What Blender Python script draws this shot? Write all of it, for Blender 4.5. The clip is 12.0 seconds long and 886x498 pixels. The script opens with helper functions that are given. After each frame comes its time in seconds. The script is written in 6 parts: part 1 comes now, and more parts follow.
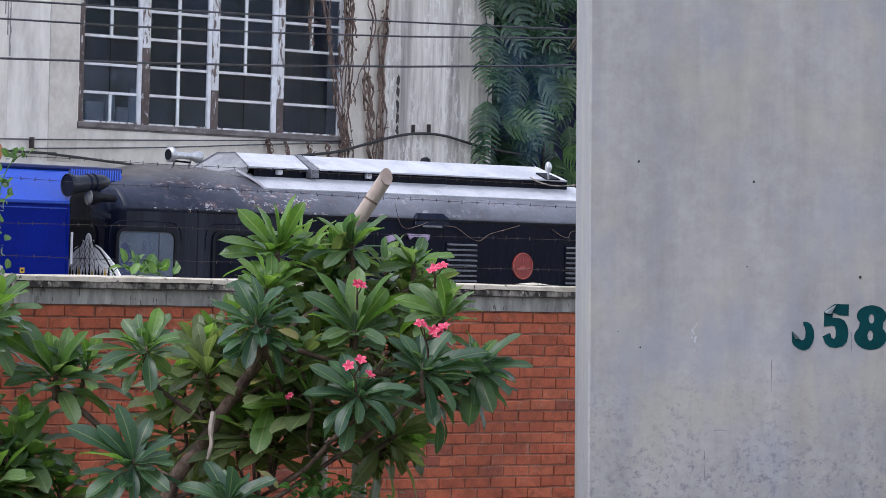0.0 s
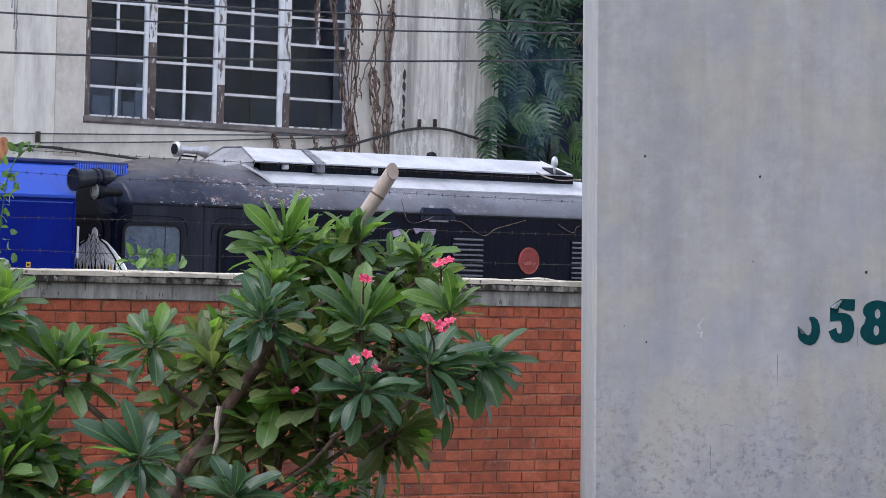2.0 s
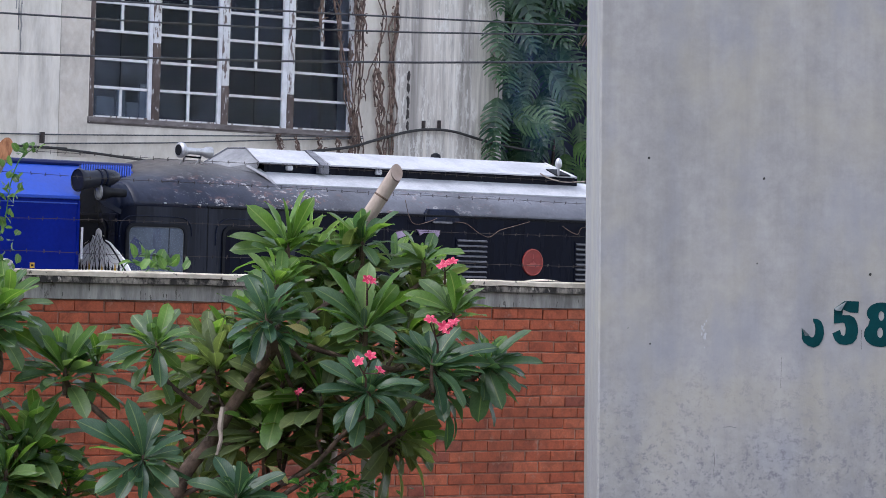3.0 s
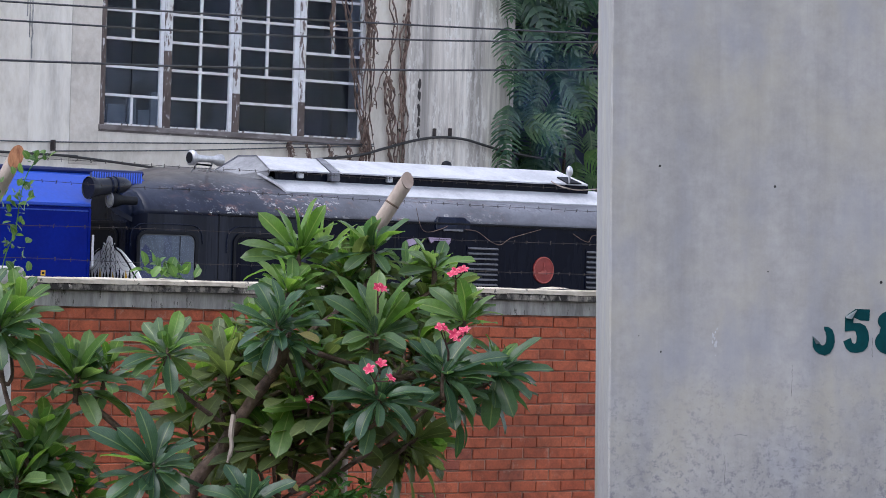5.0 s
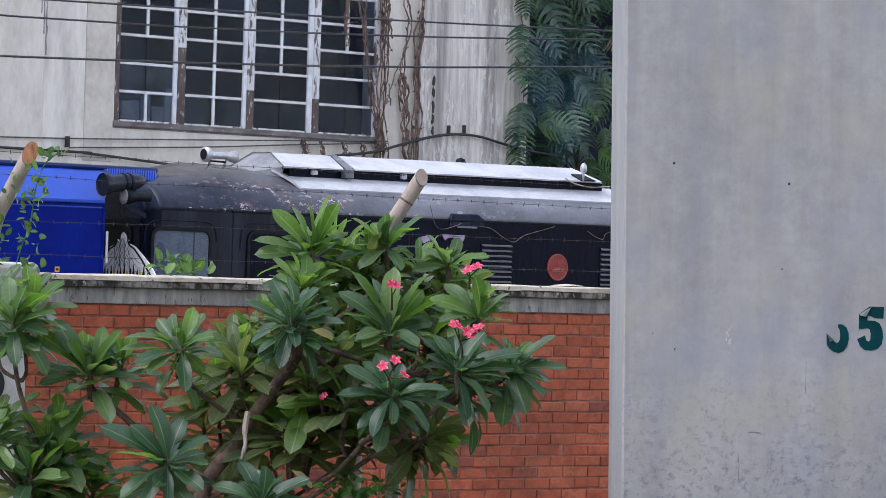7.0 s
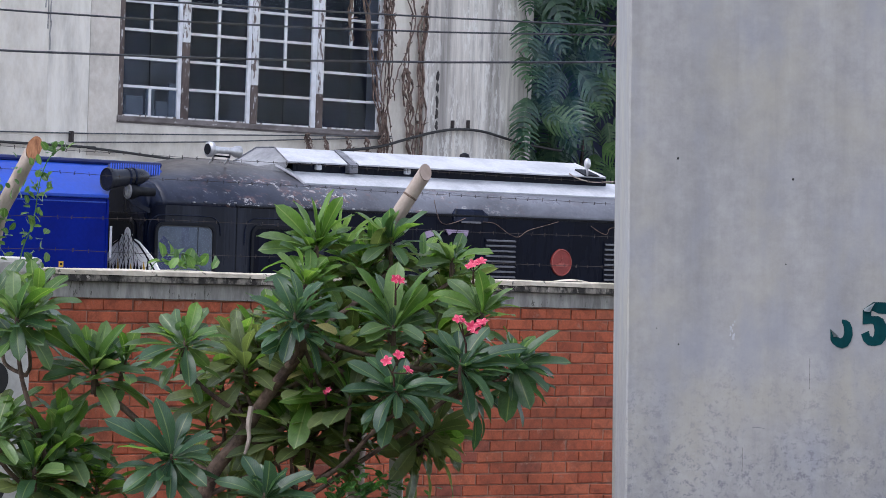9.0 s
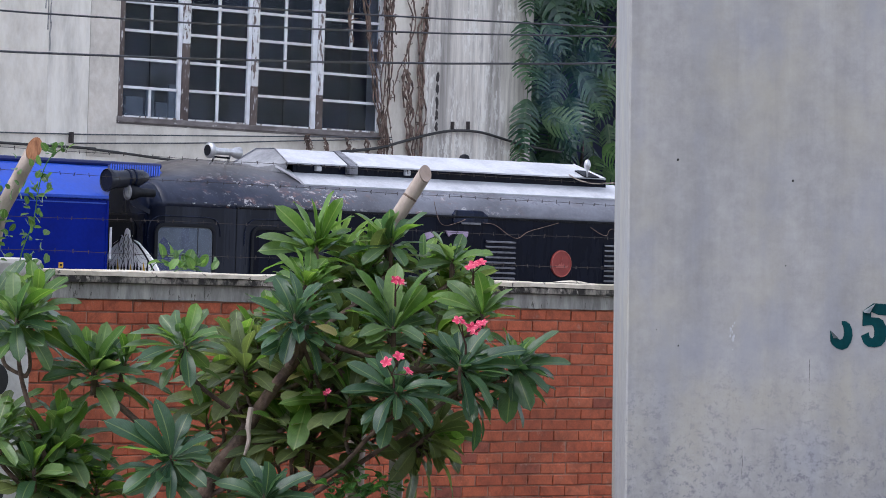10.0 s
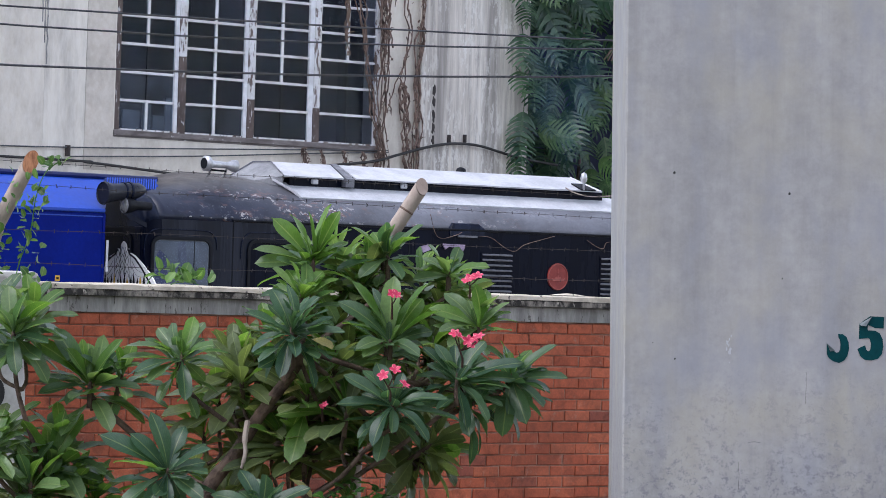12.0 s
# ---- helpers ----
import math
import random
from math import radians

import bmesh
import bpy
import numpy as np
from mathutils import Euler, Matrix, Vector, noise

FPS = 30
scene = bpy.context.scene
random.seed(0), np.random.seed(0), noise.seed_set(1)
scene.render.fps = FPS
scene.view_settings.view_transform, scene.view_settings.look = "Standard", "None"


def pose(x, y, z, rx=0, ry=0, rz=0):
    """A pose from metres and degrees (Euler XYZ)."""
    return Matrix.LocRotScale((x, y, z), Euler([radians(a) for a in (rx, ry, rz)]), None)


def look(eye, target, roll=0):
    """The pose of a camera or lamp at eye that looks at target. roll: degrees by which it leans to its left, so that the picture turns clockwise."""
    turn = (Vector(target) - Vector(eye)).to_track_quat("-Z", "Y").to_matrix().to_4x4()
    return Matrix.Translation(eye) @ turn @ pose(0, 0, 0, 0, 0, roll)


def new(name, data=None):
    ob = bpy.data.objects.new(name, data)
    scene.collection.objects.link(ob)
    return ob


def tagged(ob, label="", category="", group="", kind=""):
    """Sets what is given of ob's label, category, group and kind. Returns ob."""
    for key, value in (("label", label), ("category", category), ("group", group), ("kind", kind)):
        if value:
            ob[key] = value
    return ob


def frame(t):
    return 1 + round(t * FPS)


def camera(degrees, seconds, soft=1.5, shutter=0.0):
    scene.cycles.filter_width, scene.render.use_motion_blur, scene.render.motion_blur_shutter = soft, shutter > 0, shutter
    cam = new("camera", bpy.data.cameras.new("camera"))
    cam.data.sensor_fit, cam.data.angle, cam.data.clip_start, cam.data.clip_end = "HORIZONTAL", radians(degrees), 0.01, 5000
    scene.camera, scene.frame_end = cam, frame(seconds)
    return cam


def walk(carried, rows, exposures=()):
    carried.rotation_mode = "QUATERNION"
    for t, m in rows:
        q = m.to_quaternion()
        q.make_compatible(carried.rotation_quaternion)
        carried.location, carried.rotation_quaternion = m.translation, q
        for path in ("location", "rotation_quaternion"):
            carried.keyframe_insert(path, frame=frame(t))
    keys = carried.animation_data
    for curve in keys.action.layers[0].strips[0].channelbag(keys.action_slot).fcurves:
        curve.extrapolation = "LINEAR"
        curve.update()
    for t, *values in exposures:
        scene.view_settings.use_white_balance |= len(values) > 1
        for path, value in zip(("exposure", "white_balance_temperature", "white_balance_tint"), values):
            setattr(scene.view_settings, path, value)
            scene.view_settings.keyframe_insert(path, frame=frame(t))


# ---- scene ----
# ---- camera: a long lens, held by hand, standing still and panning slightly to the left ----
EYE = (0.0, 0.0, 2.0)
cam = camera(12.78, 12.0, soft=0.75)


def aim(yaw, pitch, roll):
    """Pose of the camera from degrees: yaw to the right, pitch up, roll to its left."""
    a, b = radians(yaw), radians(pitch)
    way = Vector((math.sin(a) * math.cos(b), math.cos(a) * math.cos(b), math.sin(b)))
    return look(EYE, Vector(EYE) + way * 20, roll)


AIMS = [
    (0.0, 0.0000, 0.3355, 1.42), (0.5, -0.0599, 0.3026, 1.44), (1.0, -0.0732, 0.2773, 1.44),
    (1.5, -0.0850, 0.2518, 1.45), (2.0, -0.0858, 0.2555, 1.47), (2.5, -0.1134, 0.2623, 1.50),
    (3.0, -0.1428, 0.2740, 1.57), (5.0, -0.3026, 0.3823, 1.60), (5.5, -0.3400, 0.3812, 1.60),
    (6.0, -0.4025, 0.3794, 1.61), (6.5, -0.4488, 0.3616, 1.64), (7.0, -0.5040, 0.3333, 1.68),
    (9.0, -0.5572, 0.2598, 1.73), (9.5, -0.5406, 0.2693, 1.73), (10.0, -0.5559, 0.2772, 1.76),
    (10.5, -0.5265, 0.3259, 1.75), (11.0, -0.5104, 0.3666, 1.74), (11.5, -0.5120, 0.4082, 1.73),
    (12.0, -0.5120, 0.4678, 1.75),
]
walk(cam, [(t, aim(a, b, c)) for t, a, b, c in AIMS], exposures=[(0.0, 0.0, 6200, 15), (12.0, 0.0, 6200, 15)])

# ---- light: an overcast day ----
SUN_UP, SUN_TURN = 58, 232
world = bpy.data.worlds.new("overcast_sky")
scene.world = world
world.use_nodes = True
wn, wl = world.node_tree.nodes, world.node_tree.links
sky = wn.new("ShaderNodeTexSky")
sky.sky_type, sky.sun_disc = "NISHITA", False
sky.sun_elevation, sky.sun_rotation = radians(SUN_UP), radians(SUN_TURN)
grey = wn.new("ShaderNodeHueSaturation")
grey.inputs["Saturation"].default_value = 0.42
wl.new(sky.outputs[0], grey.inputs["Color"])
wl.new(grey.outputs[0], wn["Background"].inputs["Color"])
wn["Background"].inputs["Strength"].default_value = 0.385
sun_data = bpy.data.lights.new("sun", "SUN")
sun_data.energy, sun_data.angle, sun_data.color = 1.5, radians(40), (1.0, 0.97, 0.93)
sun = new("sun", sun_data)
u, v = radians(SUN_UP), radians(SUN_TURN)
sun.matrix_world = look((math.sin(v) * math.cos(u) * 60, math.cos(v) * math.cos(u) * 60, math.sin(u) * 60), (0, 0, 0))


# ---- materials ----
def shader(name):
    m = bpy.data.materials.new(name)
    m.use_nodes = True
    nt = m.node_tree
    return m, nt, nt.nodes["Principled BSDF"]


def node(nt, kind, **inputs):
    n = nt.nodes.new("ShaderNode" + kind)
    for k, val in inputs.items():
        n.inputs[k.replace("_", " ")].default_value = val
    return n


def coords(nt, stretch=(1, 1, 1), output="Object"):
    tc, mp = node(nt, "TexCoord"), node(nt, "Mapping")
    mp.inputs["Scale"].default_value = stretch
    nt.links.new(tc.outputs[output], mp.inputs["Vector"])
    return mp.outputs[0]


def noise_tex(nt, vec, scale, detail=5, rough=0.6, distort=0.0):
    n = node(nt, "TexNoise", Scale=scale, Detail=detail, Roughness=rough, Distortion=distort)
    nt.links.new(vec, n.inputs["Vector"])
    return n.outputs[0]


def ramp(nt, fac, stops):
    r = node(nt, "ValToRGB")
    el = r.color_ramp.elements
    while len(el) < len(stops):
        el.new(0.5)
    for e, (p, c) in zip(el, stops):
        e.position, e.color = p, (*c, 1) if len(c) == 3 else c
    nt.links.new(fac, r.inputs[0])
    return r.outputs[0]


def mix(nt, fac, a, b, how="MIX"):
    n = node(nt, "MixRGB")
    n.blend_type = how
    for val, k in ((fac, 0), (a, 1), (b, 2)):
        if hasattr(val, "is_linked"):
            nt.links.new(val, n.inputs[k])
        else:
            n.inputs[k].default_value = val if k == 0 else (*val, 1)
    return n.outputs[0]


def g(x):
    return (x, x, x)


def bump(nt, bs, height, strength, dist=0.01):
    b = node(nt, "Bump", Strength=strength, Distance=dist)
    nt.links.new(height, b.inputs["Height"])
    nt.links.new(b.outputs[0], bs.inputs["Normal"])


def worn(name, colour, other, scale=3.0, rough=0.6, metal=0.0, fine=40.0, relief=0.25, amount=(0.42, 0.62), stretch=(1, 1, 1), chips=None, chip_at=0.62, chip_scale=14.0, dist=0.01, spec=0.4, chip_stretch=(1, 1, 1)):
    """Paint, plaster or metal: two colours at a large scale, fine grain, relief, and chips where given."""
    m, nt, bs = shader(name)
    vec = coords(nt, stretch)
    big = noise_tex(nt, vec, scale, 6, 0.62)
    small = noise_tex(nt, vec, fine, 4, 0.7)
    col = mix(nt, ramp(nt, big, [(amount[0], g(0)), (amount[1], g(1))]), colour, other)
    col = mix(nt, 0.5, col, ramp(nt, small, [(0.25, g(0.35)), (0.75, g(0.65))]), "OVERLAY")
    if chips:
        ch = ramp(nt, noise_tex(nt, coords(nt, chip_stretch), chip_scale, 8, 0.68), [(chip_at, g(0)), (chip_at + 0.02, g(1))])
        col = mix(nt, ch, col, chips)
    nt.links.new(col, bs.inputs["Base Color"])
    rr = ramp(nt, big, [(0.3, g(max(0.05, rough - 0.12))), (0.7, g(min(1, rough + 0.12)))])
    nt.links.new(rr, bs.inputs["Roughness"])
    bs.inputs["Metallic"].default_value = metal
    bs.inputs["Specular IOR Level"].default_value = spec
    bump(nt, bs, small, relief, dist)
    return m


def brick_material():
    m, nt, bs = shader("red_facing_brick")
    info, geo = node(nt, "ObjectInfo"), node(nt, "NewGeometry")
    both = node(nt, "Math")
    both.operation = "ADD"
    nt.links.new(info.outputs["Random"], both.inputs[0])
    nt.links.new(geo.outputs["Random Per Island"], both.inputs[1])
    frac = node(nt, "Math")
    frac.operation = "FRACT"
    nt.links.new(both.outputs[0], frac.inputs[0])
    base = ramp(nt, frac.outputs[0], [(0.0, (0.40, 0.088, 0.038)), (0.3, (0.47, 0.112, 0.048)), (0.6, (0.44, 0.100, 0.043)), (0.90, (0.50, 0.132, 0.060)), (0.975, (0.29, 0.075, 0.045))])
    pos = node(nt, "Mapping")
    nt.links.new(geo.outputs["Position"], pos.inputs["Vector"])
    vec = pos.outputs[0]
    stain = ramp(nt, noise_tex(nt, vec, 1.6, 6, 0.7), [(0.34, g(0.72)), (0.62, g(1.08))])
    col = mix(nt, 1.0, base, stain, "MULTIPLY")
    col = mix(nt, 0.7, col, ramp(nt, noise_tex(nt, vec, 60, 5, 0.75), [(0.25, g(0.32)), (0.75, g(0.68))]), "OVERLAY")
    burnt = ramp(nt, noise_tex(nt, vec, 11, 6, 0.66, 0.6), [(0.36, g(0.66)), (0.52, g(1.0)), (0.70, g(1.16))])
    col = mix(nt, 1.0, col, burnt, "MULTIPLY")
    lime = ramp(nt, noise_tex(nt, vec, 9, 9, 0.76), [(0.58, g(0)), (0.70, g(0.42))])
    col = mix(nt, lime, col, (0.5, 0.36, 0.28))
    nt.links.new(col, bs.inputs["Base Color"])
    bs.inputs["Roughness"].default_value = 0.8
    bump(nt, bs, noise_tex(nt, vec, 120, 4, 0.7), 0.4, 0.004)
    return m


def concrete_material():
    m, nt, bs = shader("cast_concrete")
    vec, tall = coords(nt), coords(nt, (1.0, 0.12, 0.10))
    cloud = ramp(nt, noise_tex(nt, vec, 1.7, 7, 0.62), [(0.3, (0.288, 0.286, 0.286)), (0.7, (0.362, 0.358, 0.350))])
    band = ramp(nt, noise_tex(nt, tall, 3.6, 6, 0.6), [(0.36, g(0.82)), (0.6, g(1.06))])
    col = mix(nt, 1.0, cloud, band, "MULTIPLY")
    col = mix(nt, 0.6, col, ramp(nt, noise_tex(nt, vec, 9, 9, 0.75), [(0.3, g(0.36)), (0.7, g(0.64))]), "OVERLAY")
    tint = ramp(nt, noise_tex(nt, vec, 1.9, 5, 0.55), [(0.46, g(0)), (0.66, g(0.55))])
    col = mix(nt, tint, col, (0.385, 0.365, 0.300))
    cool = ramp(nt, noise_tex(nt, coords(nt, (1.3, 1, 0.6)), 2.7, 5, 0.55), [(0.50, g(0)), (0.66, g(0.55))])
    col = mix(nt, cool, col, (0.27, 0.285, 0.33))
    streak = ramp(nt, noise_tex(nt, coords(nt, (1.0, 0.12, 0.03)), 26, 4, 0.6), [(0.58, g(0)), (0.70, g(0.20))])
    col = mix(nt, streak, col, (0.25, 0.245, 0.23))
    # scuffed, splashed foot of the pier: pale flakes and dark pores
    sep, tc = node(nt, "SeparateXYZ"), node(nt, "TexCoord")
    nt.links.new(tc.outputs["Object"], sep.inputs[0])
    lowr = node(nt, "MapRange")
    for k, val in (("From Min", 1.72), ("From Max", 1.0), ("To Min", 0.0), ("To Max", 1.0)):
        lowr.inputs[k].default_value = val
    nt.links.new(sep.outputs["Z"], lowr.inputs["Value"])
    flake = ramp(nt, noise_tex(nt, vec, 24, 9, 0.78), [(0.50, g(0)), (0.58, g(1))])
    patch = ramp(nt, noise_tex(nt, vec, 2.6, 5, 0.6), [(0.36, g(0.1)), (0.56, g(1))])
    fl = mix(nt, 1.0, mix(nt, 1.0, flake, patch, "MULTIPLY"), lowr.outputs[0], "MULTIPLY")
    col = mix(nt, mix(nt, 1.0, fl, g(0.22), "MULTIPLY"), col, (0.43, 0.43, 0.445))
    pore = ramp(nt, noise_tex(nt, vec, 22, 9, 0.80), [(0.515, g(0)), (0.58, g(1))])
    po = mix(nt, 1.0, mix(nt, 1.0, pore, patch, "MULTIPLY"), lowr.outputs[0], "MULTIPLY")
    col = mix(nt, mix(nt, 1.0, po, g(0.95), "MULTIPLY"), col, (0.185, 0.188, 0.210))
    nt.links.new(col, bs.inputs["Base Color"])
    bs.inputs["Roughness"].default_value = 0.72
    bump(nt, bs, noise_tex(nt, vec, 55, 6, 0.7), 0.18, 0.004)
    return m


def leaf_material(name, dark, light, rib=(0.30, 0.38, 0.16), gloss=0.38, veins=True):
    """A leaf: u runs across, v along; pale midrib and faint side veins."""
    m, nt, bs = shader(name)
    info, tc, sep = node(nt, "ObjectInfo"), node(nt, "TexCoord"), node(nt, "SeparateXYZ")
    geo = node(nt, "NewGeometry")
    nt.links.new(tc.outputs["UV"], sep.inputs[0])
    both = node(nt, "Math")
    both.operation = "ADD"
    nt.links.new(info.outputs["Random"], both.inputs[0])
    nt.links.new(geo.outputs["Random Per Island"], both.inputs[1])
    frac = node(nt, "Math")
    frac.operation = "FRACT"
    nt.links.new(both.outputs[0], frac.inputs[0])
    col = ramp(nt, frac.outputs[0], [(0.0, dark), (0.55, tuple((a + b) / 2 for a, b in zip(dark, light))), (0.9, light), (0.985, tuple(min(1, 1.25 * c) for c in light))])
    vec = coords(nt)
    col = mix(nt, 0.5, col, ramp(nt, noise_tex(nt, vec, 18, 5, 0.6), [(0.3, g(0.36)), (0.7, g(0.64))]), "OVERLAY")
    off = node(nt, "Math")
    off.operation = "SUBTRACT"
    off.inputs[1].default_value = 0.5
    nt.links.new(sep.outputs["X"], off.inputs[0])
    ab = node(nt, "Math")
    ab.operation = "ABSOLUTE"
    nt.links.new(off.outputs[0], ab.inputs[0])
    mid = ramp(nt, ab.outputs[0], [(0.0, g(1)), (0.055, g(0))])
    if veins:
        comb, sc = node(nt, "Math"), node(nt, "Math")
        sc.operation = "MULTIPLY"
        sc.inputs[1].default_value = 0.55
        nt.links.new(ab.outputs[0], sc.inputs[0])
        comb.operation = "SUBTRACT"
        nt.links.new(sep.outputs["Y"], comb.inputs[0])
        nt.links.new(sc.outputs[0], comb.inputs[1])
        wav = node(nt, "Math")
        wav.operation = "MULTIPLY"
        wav.inputs[1].default_value = 95
        nt.links.new(comb.outputs[0], wav.inputs[0])
        sn = node(nt, "Math")
        sn.operation = "SINE"
        nt.links.new(wav.outputs[0], sn.inputs[0])
        vn = ramp(nt, sn.outputs[0], [(0.70, g(0)), (1.0, g(0.07))])
        col = mix(nt, vn, col, rib)
        bump(nt, bs, sn.outputs[0], 0.05, 0.002)
    col = mix(nt, mix(nt, 1.0, mid, g(0.5), "MULTIPLY"), col, rib)
    nt.links.new(col, bs.inputs["Base Color"])
    bs.inputs["Roughness"].default_value = gloss
    bs.inputs["Specular IOR Level"].default_value = 0.55
    # thin blades let some light through
    tr = node(nt, "BsdfTranslucent")
    nt.links.new(mix(nt, 1.0, col, (2.2, 2.15, 1.15), "MULTIPLY"), tr.inputs["Color"])
    ms = node(nt, "MixShader")
    ms.inputs[0].default_value = 0.46
    out = nt.nodes["Material Output"]
    nt.links.new(bs.outputs[0], ms.inputs[1])
    nt.links.new(tr.outputs[0], ms.inputs[2])
    nt.links.new(ms.outputs[0], out.inputs["Surface"])
    return m


def glass_material(name="sky_tinted_window_glass", least=0.010, most=0.058, veil_colour=(0.16, 0.20, 0.42), patch=1.4):
    """Old sheet glass; its dust tint holds reflected sky, each pane its own share."""
    m, nt, bs = shader(name)
    geo, info = node(nt, "NewGeometry"), node(nt, "ObjectInfo")
    veil = ramp(nt, noise_tex(nt, geo.outputs["Position"], patch, 6, 0.6), [(0.36, g(least)), (0.72, g(most))])
    own = ramp(nt, info.outputs["Random"], [(0.0, g(0.45)), (0.6, g(0.85)), (1.0, g(1.4))])
    veil = mix(nt, 1.0, veil, own, "MULTIPLY")
    clear = node(nt, "BsdfTransparent", Color=(0.62, 0.72, 0.90, 1))
    shine = node(nt, "BsdfGlossy", Color=(0.80, 0.88, 1.0, 1), Roughness=0.05)
    fres, thin = node(nt, "Fresnel", IOR=1.22), node(nt, "MixShader")
    nt.links.new(fres.outputs[0], thin.inputs[0])
    nt.links.new(clear.outputs[0], thin.inputs[1])
    nt.links.new(shine.outputs[0], thin.inputs[2])
    df = node(nt, "BsdfDiffuse", Color=(*veil_colour, 1))
    ms = node(nt, "MixShader")
    nt.links.new(veil, ms.inputs[0])
    nt.links.new(thin.outputs[0], ms.inputs[1])
    nt.links.new(df.outputs[0], ms.inputs[2])
    nt.links.new(ms.outputs[0], nt.nodes["Material Output"].inputs["Surface"])
    return m


def smoke_material():
    """Thin blue exhaust haze: mostly clear, denser in the middle of each puff."""
    m, nt, bs = shader("thin_blue_exhaust_smoke")
    tc, sep = node(nt, "TexCoord"), node(nt, "SeparateXYZ")
    nt.links.new(tc.outputs["Object"], sep.inputs[0])

    def calc(how, a, b):
        n = node(nt, "Math")
        n.operation, n.use_clamp = how, how == "SUBTRACT"
        for k, val in enumerate((a, b)):
            if hasattr(val, "is_linked"):
                nt.links.new(val, n.inputs[k])
            else:
                n.inputs[k].default_value = val
        return n.outputs[0]
    rr = calc("ADD", calc("MULTIPLY", sep.outputs["X"], sep.outputs["X"]), calc("MULTIPLY", sep.outputs["Z"], sep.outputs["Z"]))
    soft_edge = calc("SUBTRACT", 1.0, rr)
    cloud = ramp(nt, noise_tex(nt, tc.outputs["Object"], 1.6, 4, 0.5), [(0.30, g(0.25)), (0.70, g(1))])
    dens = calc("MULTIPLY", calc("MULTIPLY", calc("MULTIPLY", soft_edge, soft_edge), cloud), 0.040)
    clear, df = node(nt, "BsdfTransparent"), node(nt, "BsdfDiffuse", Color=(0.07, 0.17, 0.42, 1))
    ms = node(nt, "MixShader")
    nt.links.new(dens, ms.inputs[0])
    nt.links.new(clear.outputs[0], ms.inputs[1])
    nt.links.new(df.outputs[0], ms.inputs[2])
    nt.links.new(ms.outputs[0], nt.nodes["Material Output"].inputs["Surface"])
    return m


M_SMOKE = smoke_material()
M_BRICK = brick_material()
M_MORTAR = worn("red_stained_mortar", (0.42, 0.235, 0.17), (0.17, 0.078, 0.055), 5, 0.9, fine=60, relief=0.5, amount=(0.40, 0.66))
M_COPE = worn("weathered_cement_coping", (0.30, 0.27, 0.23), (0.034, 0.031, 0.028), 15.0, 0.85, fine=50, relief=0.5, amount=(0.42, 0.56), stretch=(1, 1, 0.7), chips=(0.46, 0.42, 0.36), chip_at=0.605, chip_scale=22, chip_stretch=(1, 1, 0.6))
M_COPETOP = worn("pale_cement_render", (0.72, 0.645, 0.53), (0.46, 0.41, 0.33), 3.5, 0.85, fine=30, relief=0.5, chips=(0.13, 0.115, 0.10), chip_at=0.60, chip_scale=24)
M_BEAM = worn("grey_cement_beam", (0.20, 0.20, 0.20), (0.44, 0.43, 0.41), 5.0, 0.85, fine=26, relief=0.4, amount=(0.36, 0.62), stretch=(1, 1, 0.3), chips=(0.085, 0.08, 0.075), chip_at=0.60, chip_scale=16, chip_stretch=(0.35, 1, 1.0))
M_LINTEL = worn("stained_cement_band", (0.46, 0.445, 0.41), (0.23, 0.222, 0.208), 7.0, 0.85, fine=40, relief=0.45, amount=(0.40, 0.64), stretch=(1.3, 1, 0.3), chips=(0.12, 0.112, 0.10), chip_at=0.60, chip_scale=26, chip_stretch=(1.2, 1, 0.35))
M_CONC = concrete_material()
M_BLACK = worn("black_locomotive_paint", (0.0016, 0.0030, 0.010), (0.0040, 0.0062, 0.016), 2.6, 0.28, fine=30, relief=0.05, amount=(0.46, 0.70), stretch=(1, 1, 0.18), spec=0.07)
M_ROOF = worn("sooty_grey_roof_paint", (0.150, 0.155, 0.178), (0.085, 0.087, 0.10), 1.5, 0.36, fine=22, relief=0.12, amount=(0.38, 0.62), stretch=(0.5, 1, 1), chips=(0.46, 0.42, 0.40), chip_at=0.615, chip_scale=10, chip_stretch=(0.6, 1, 1))
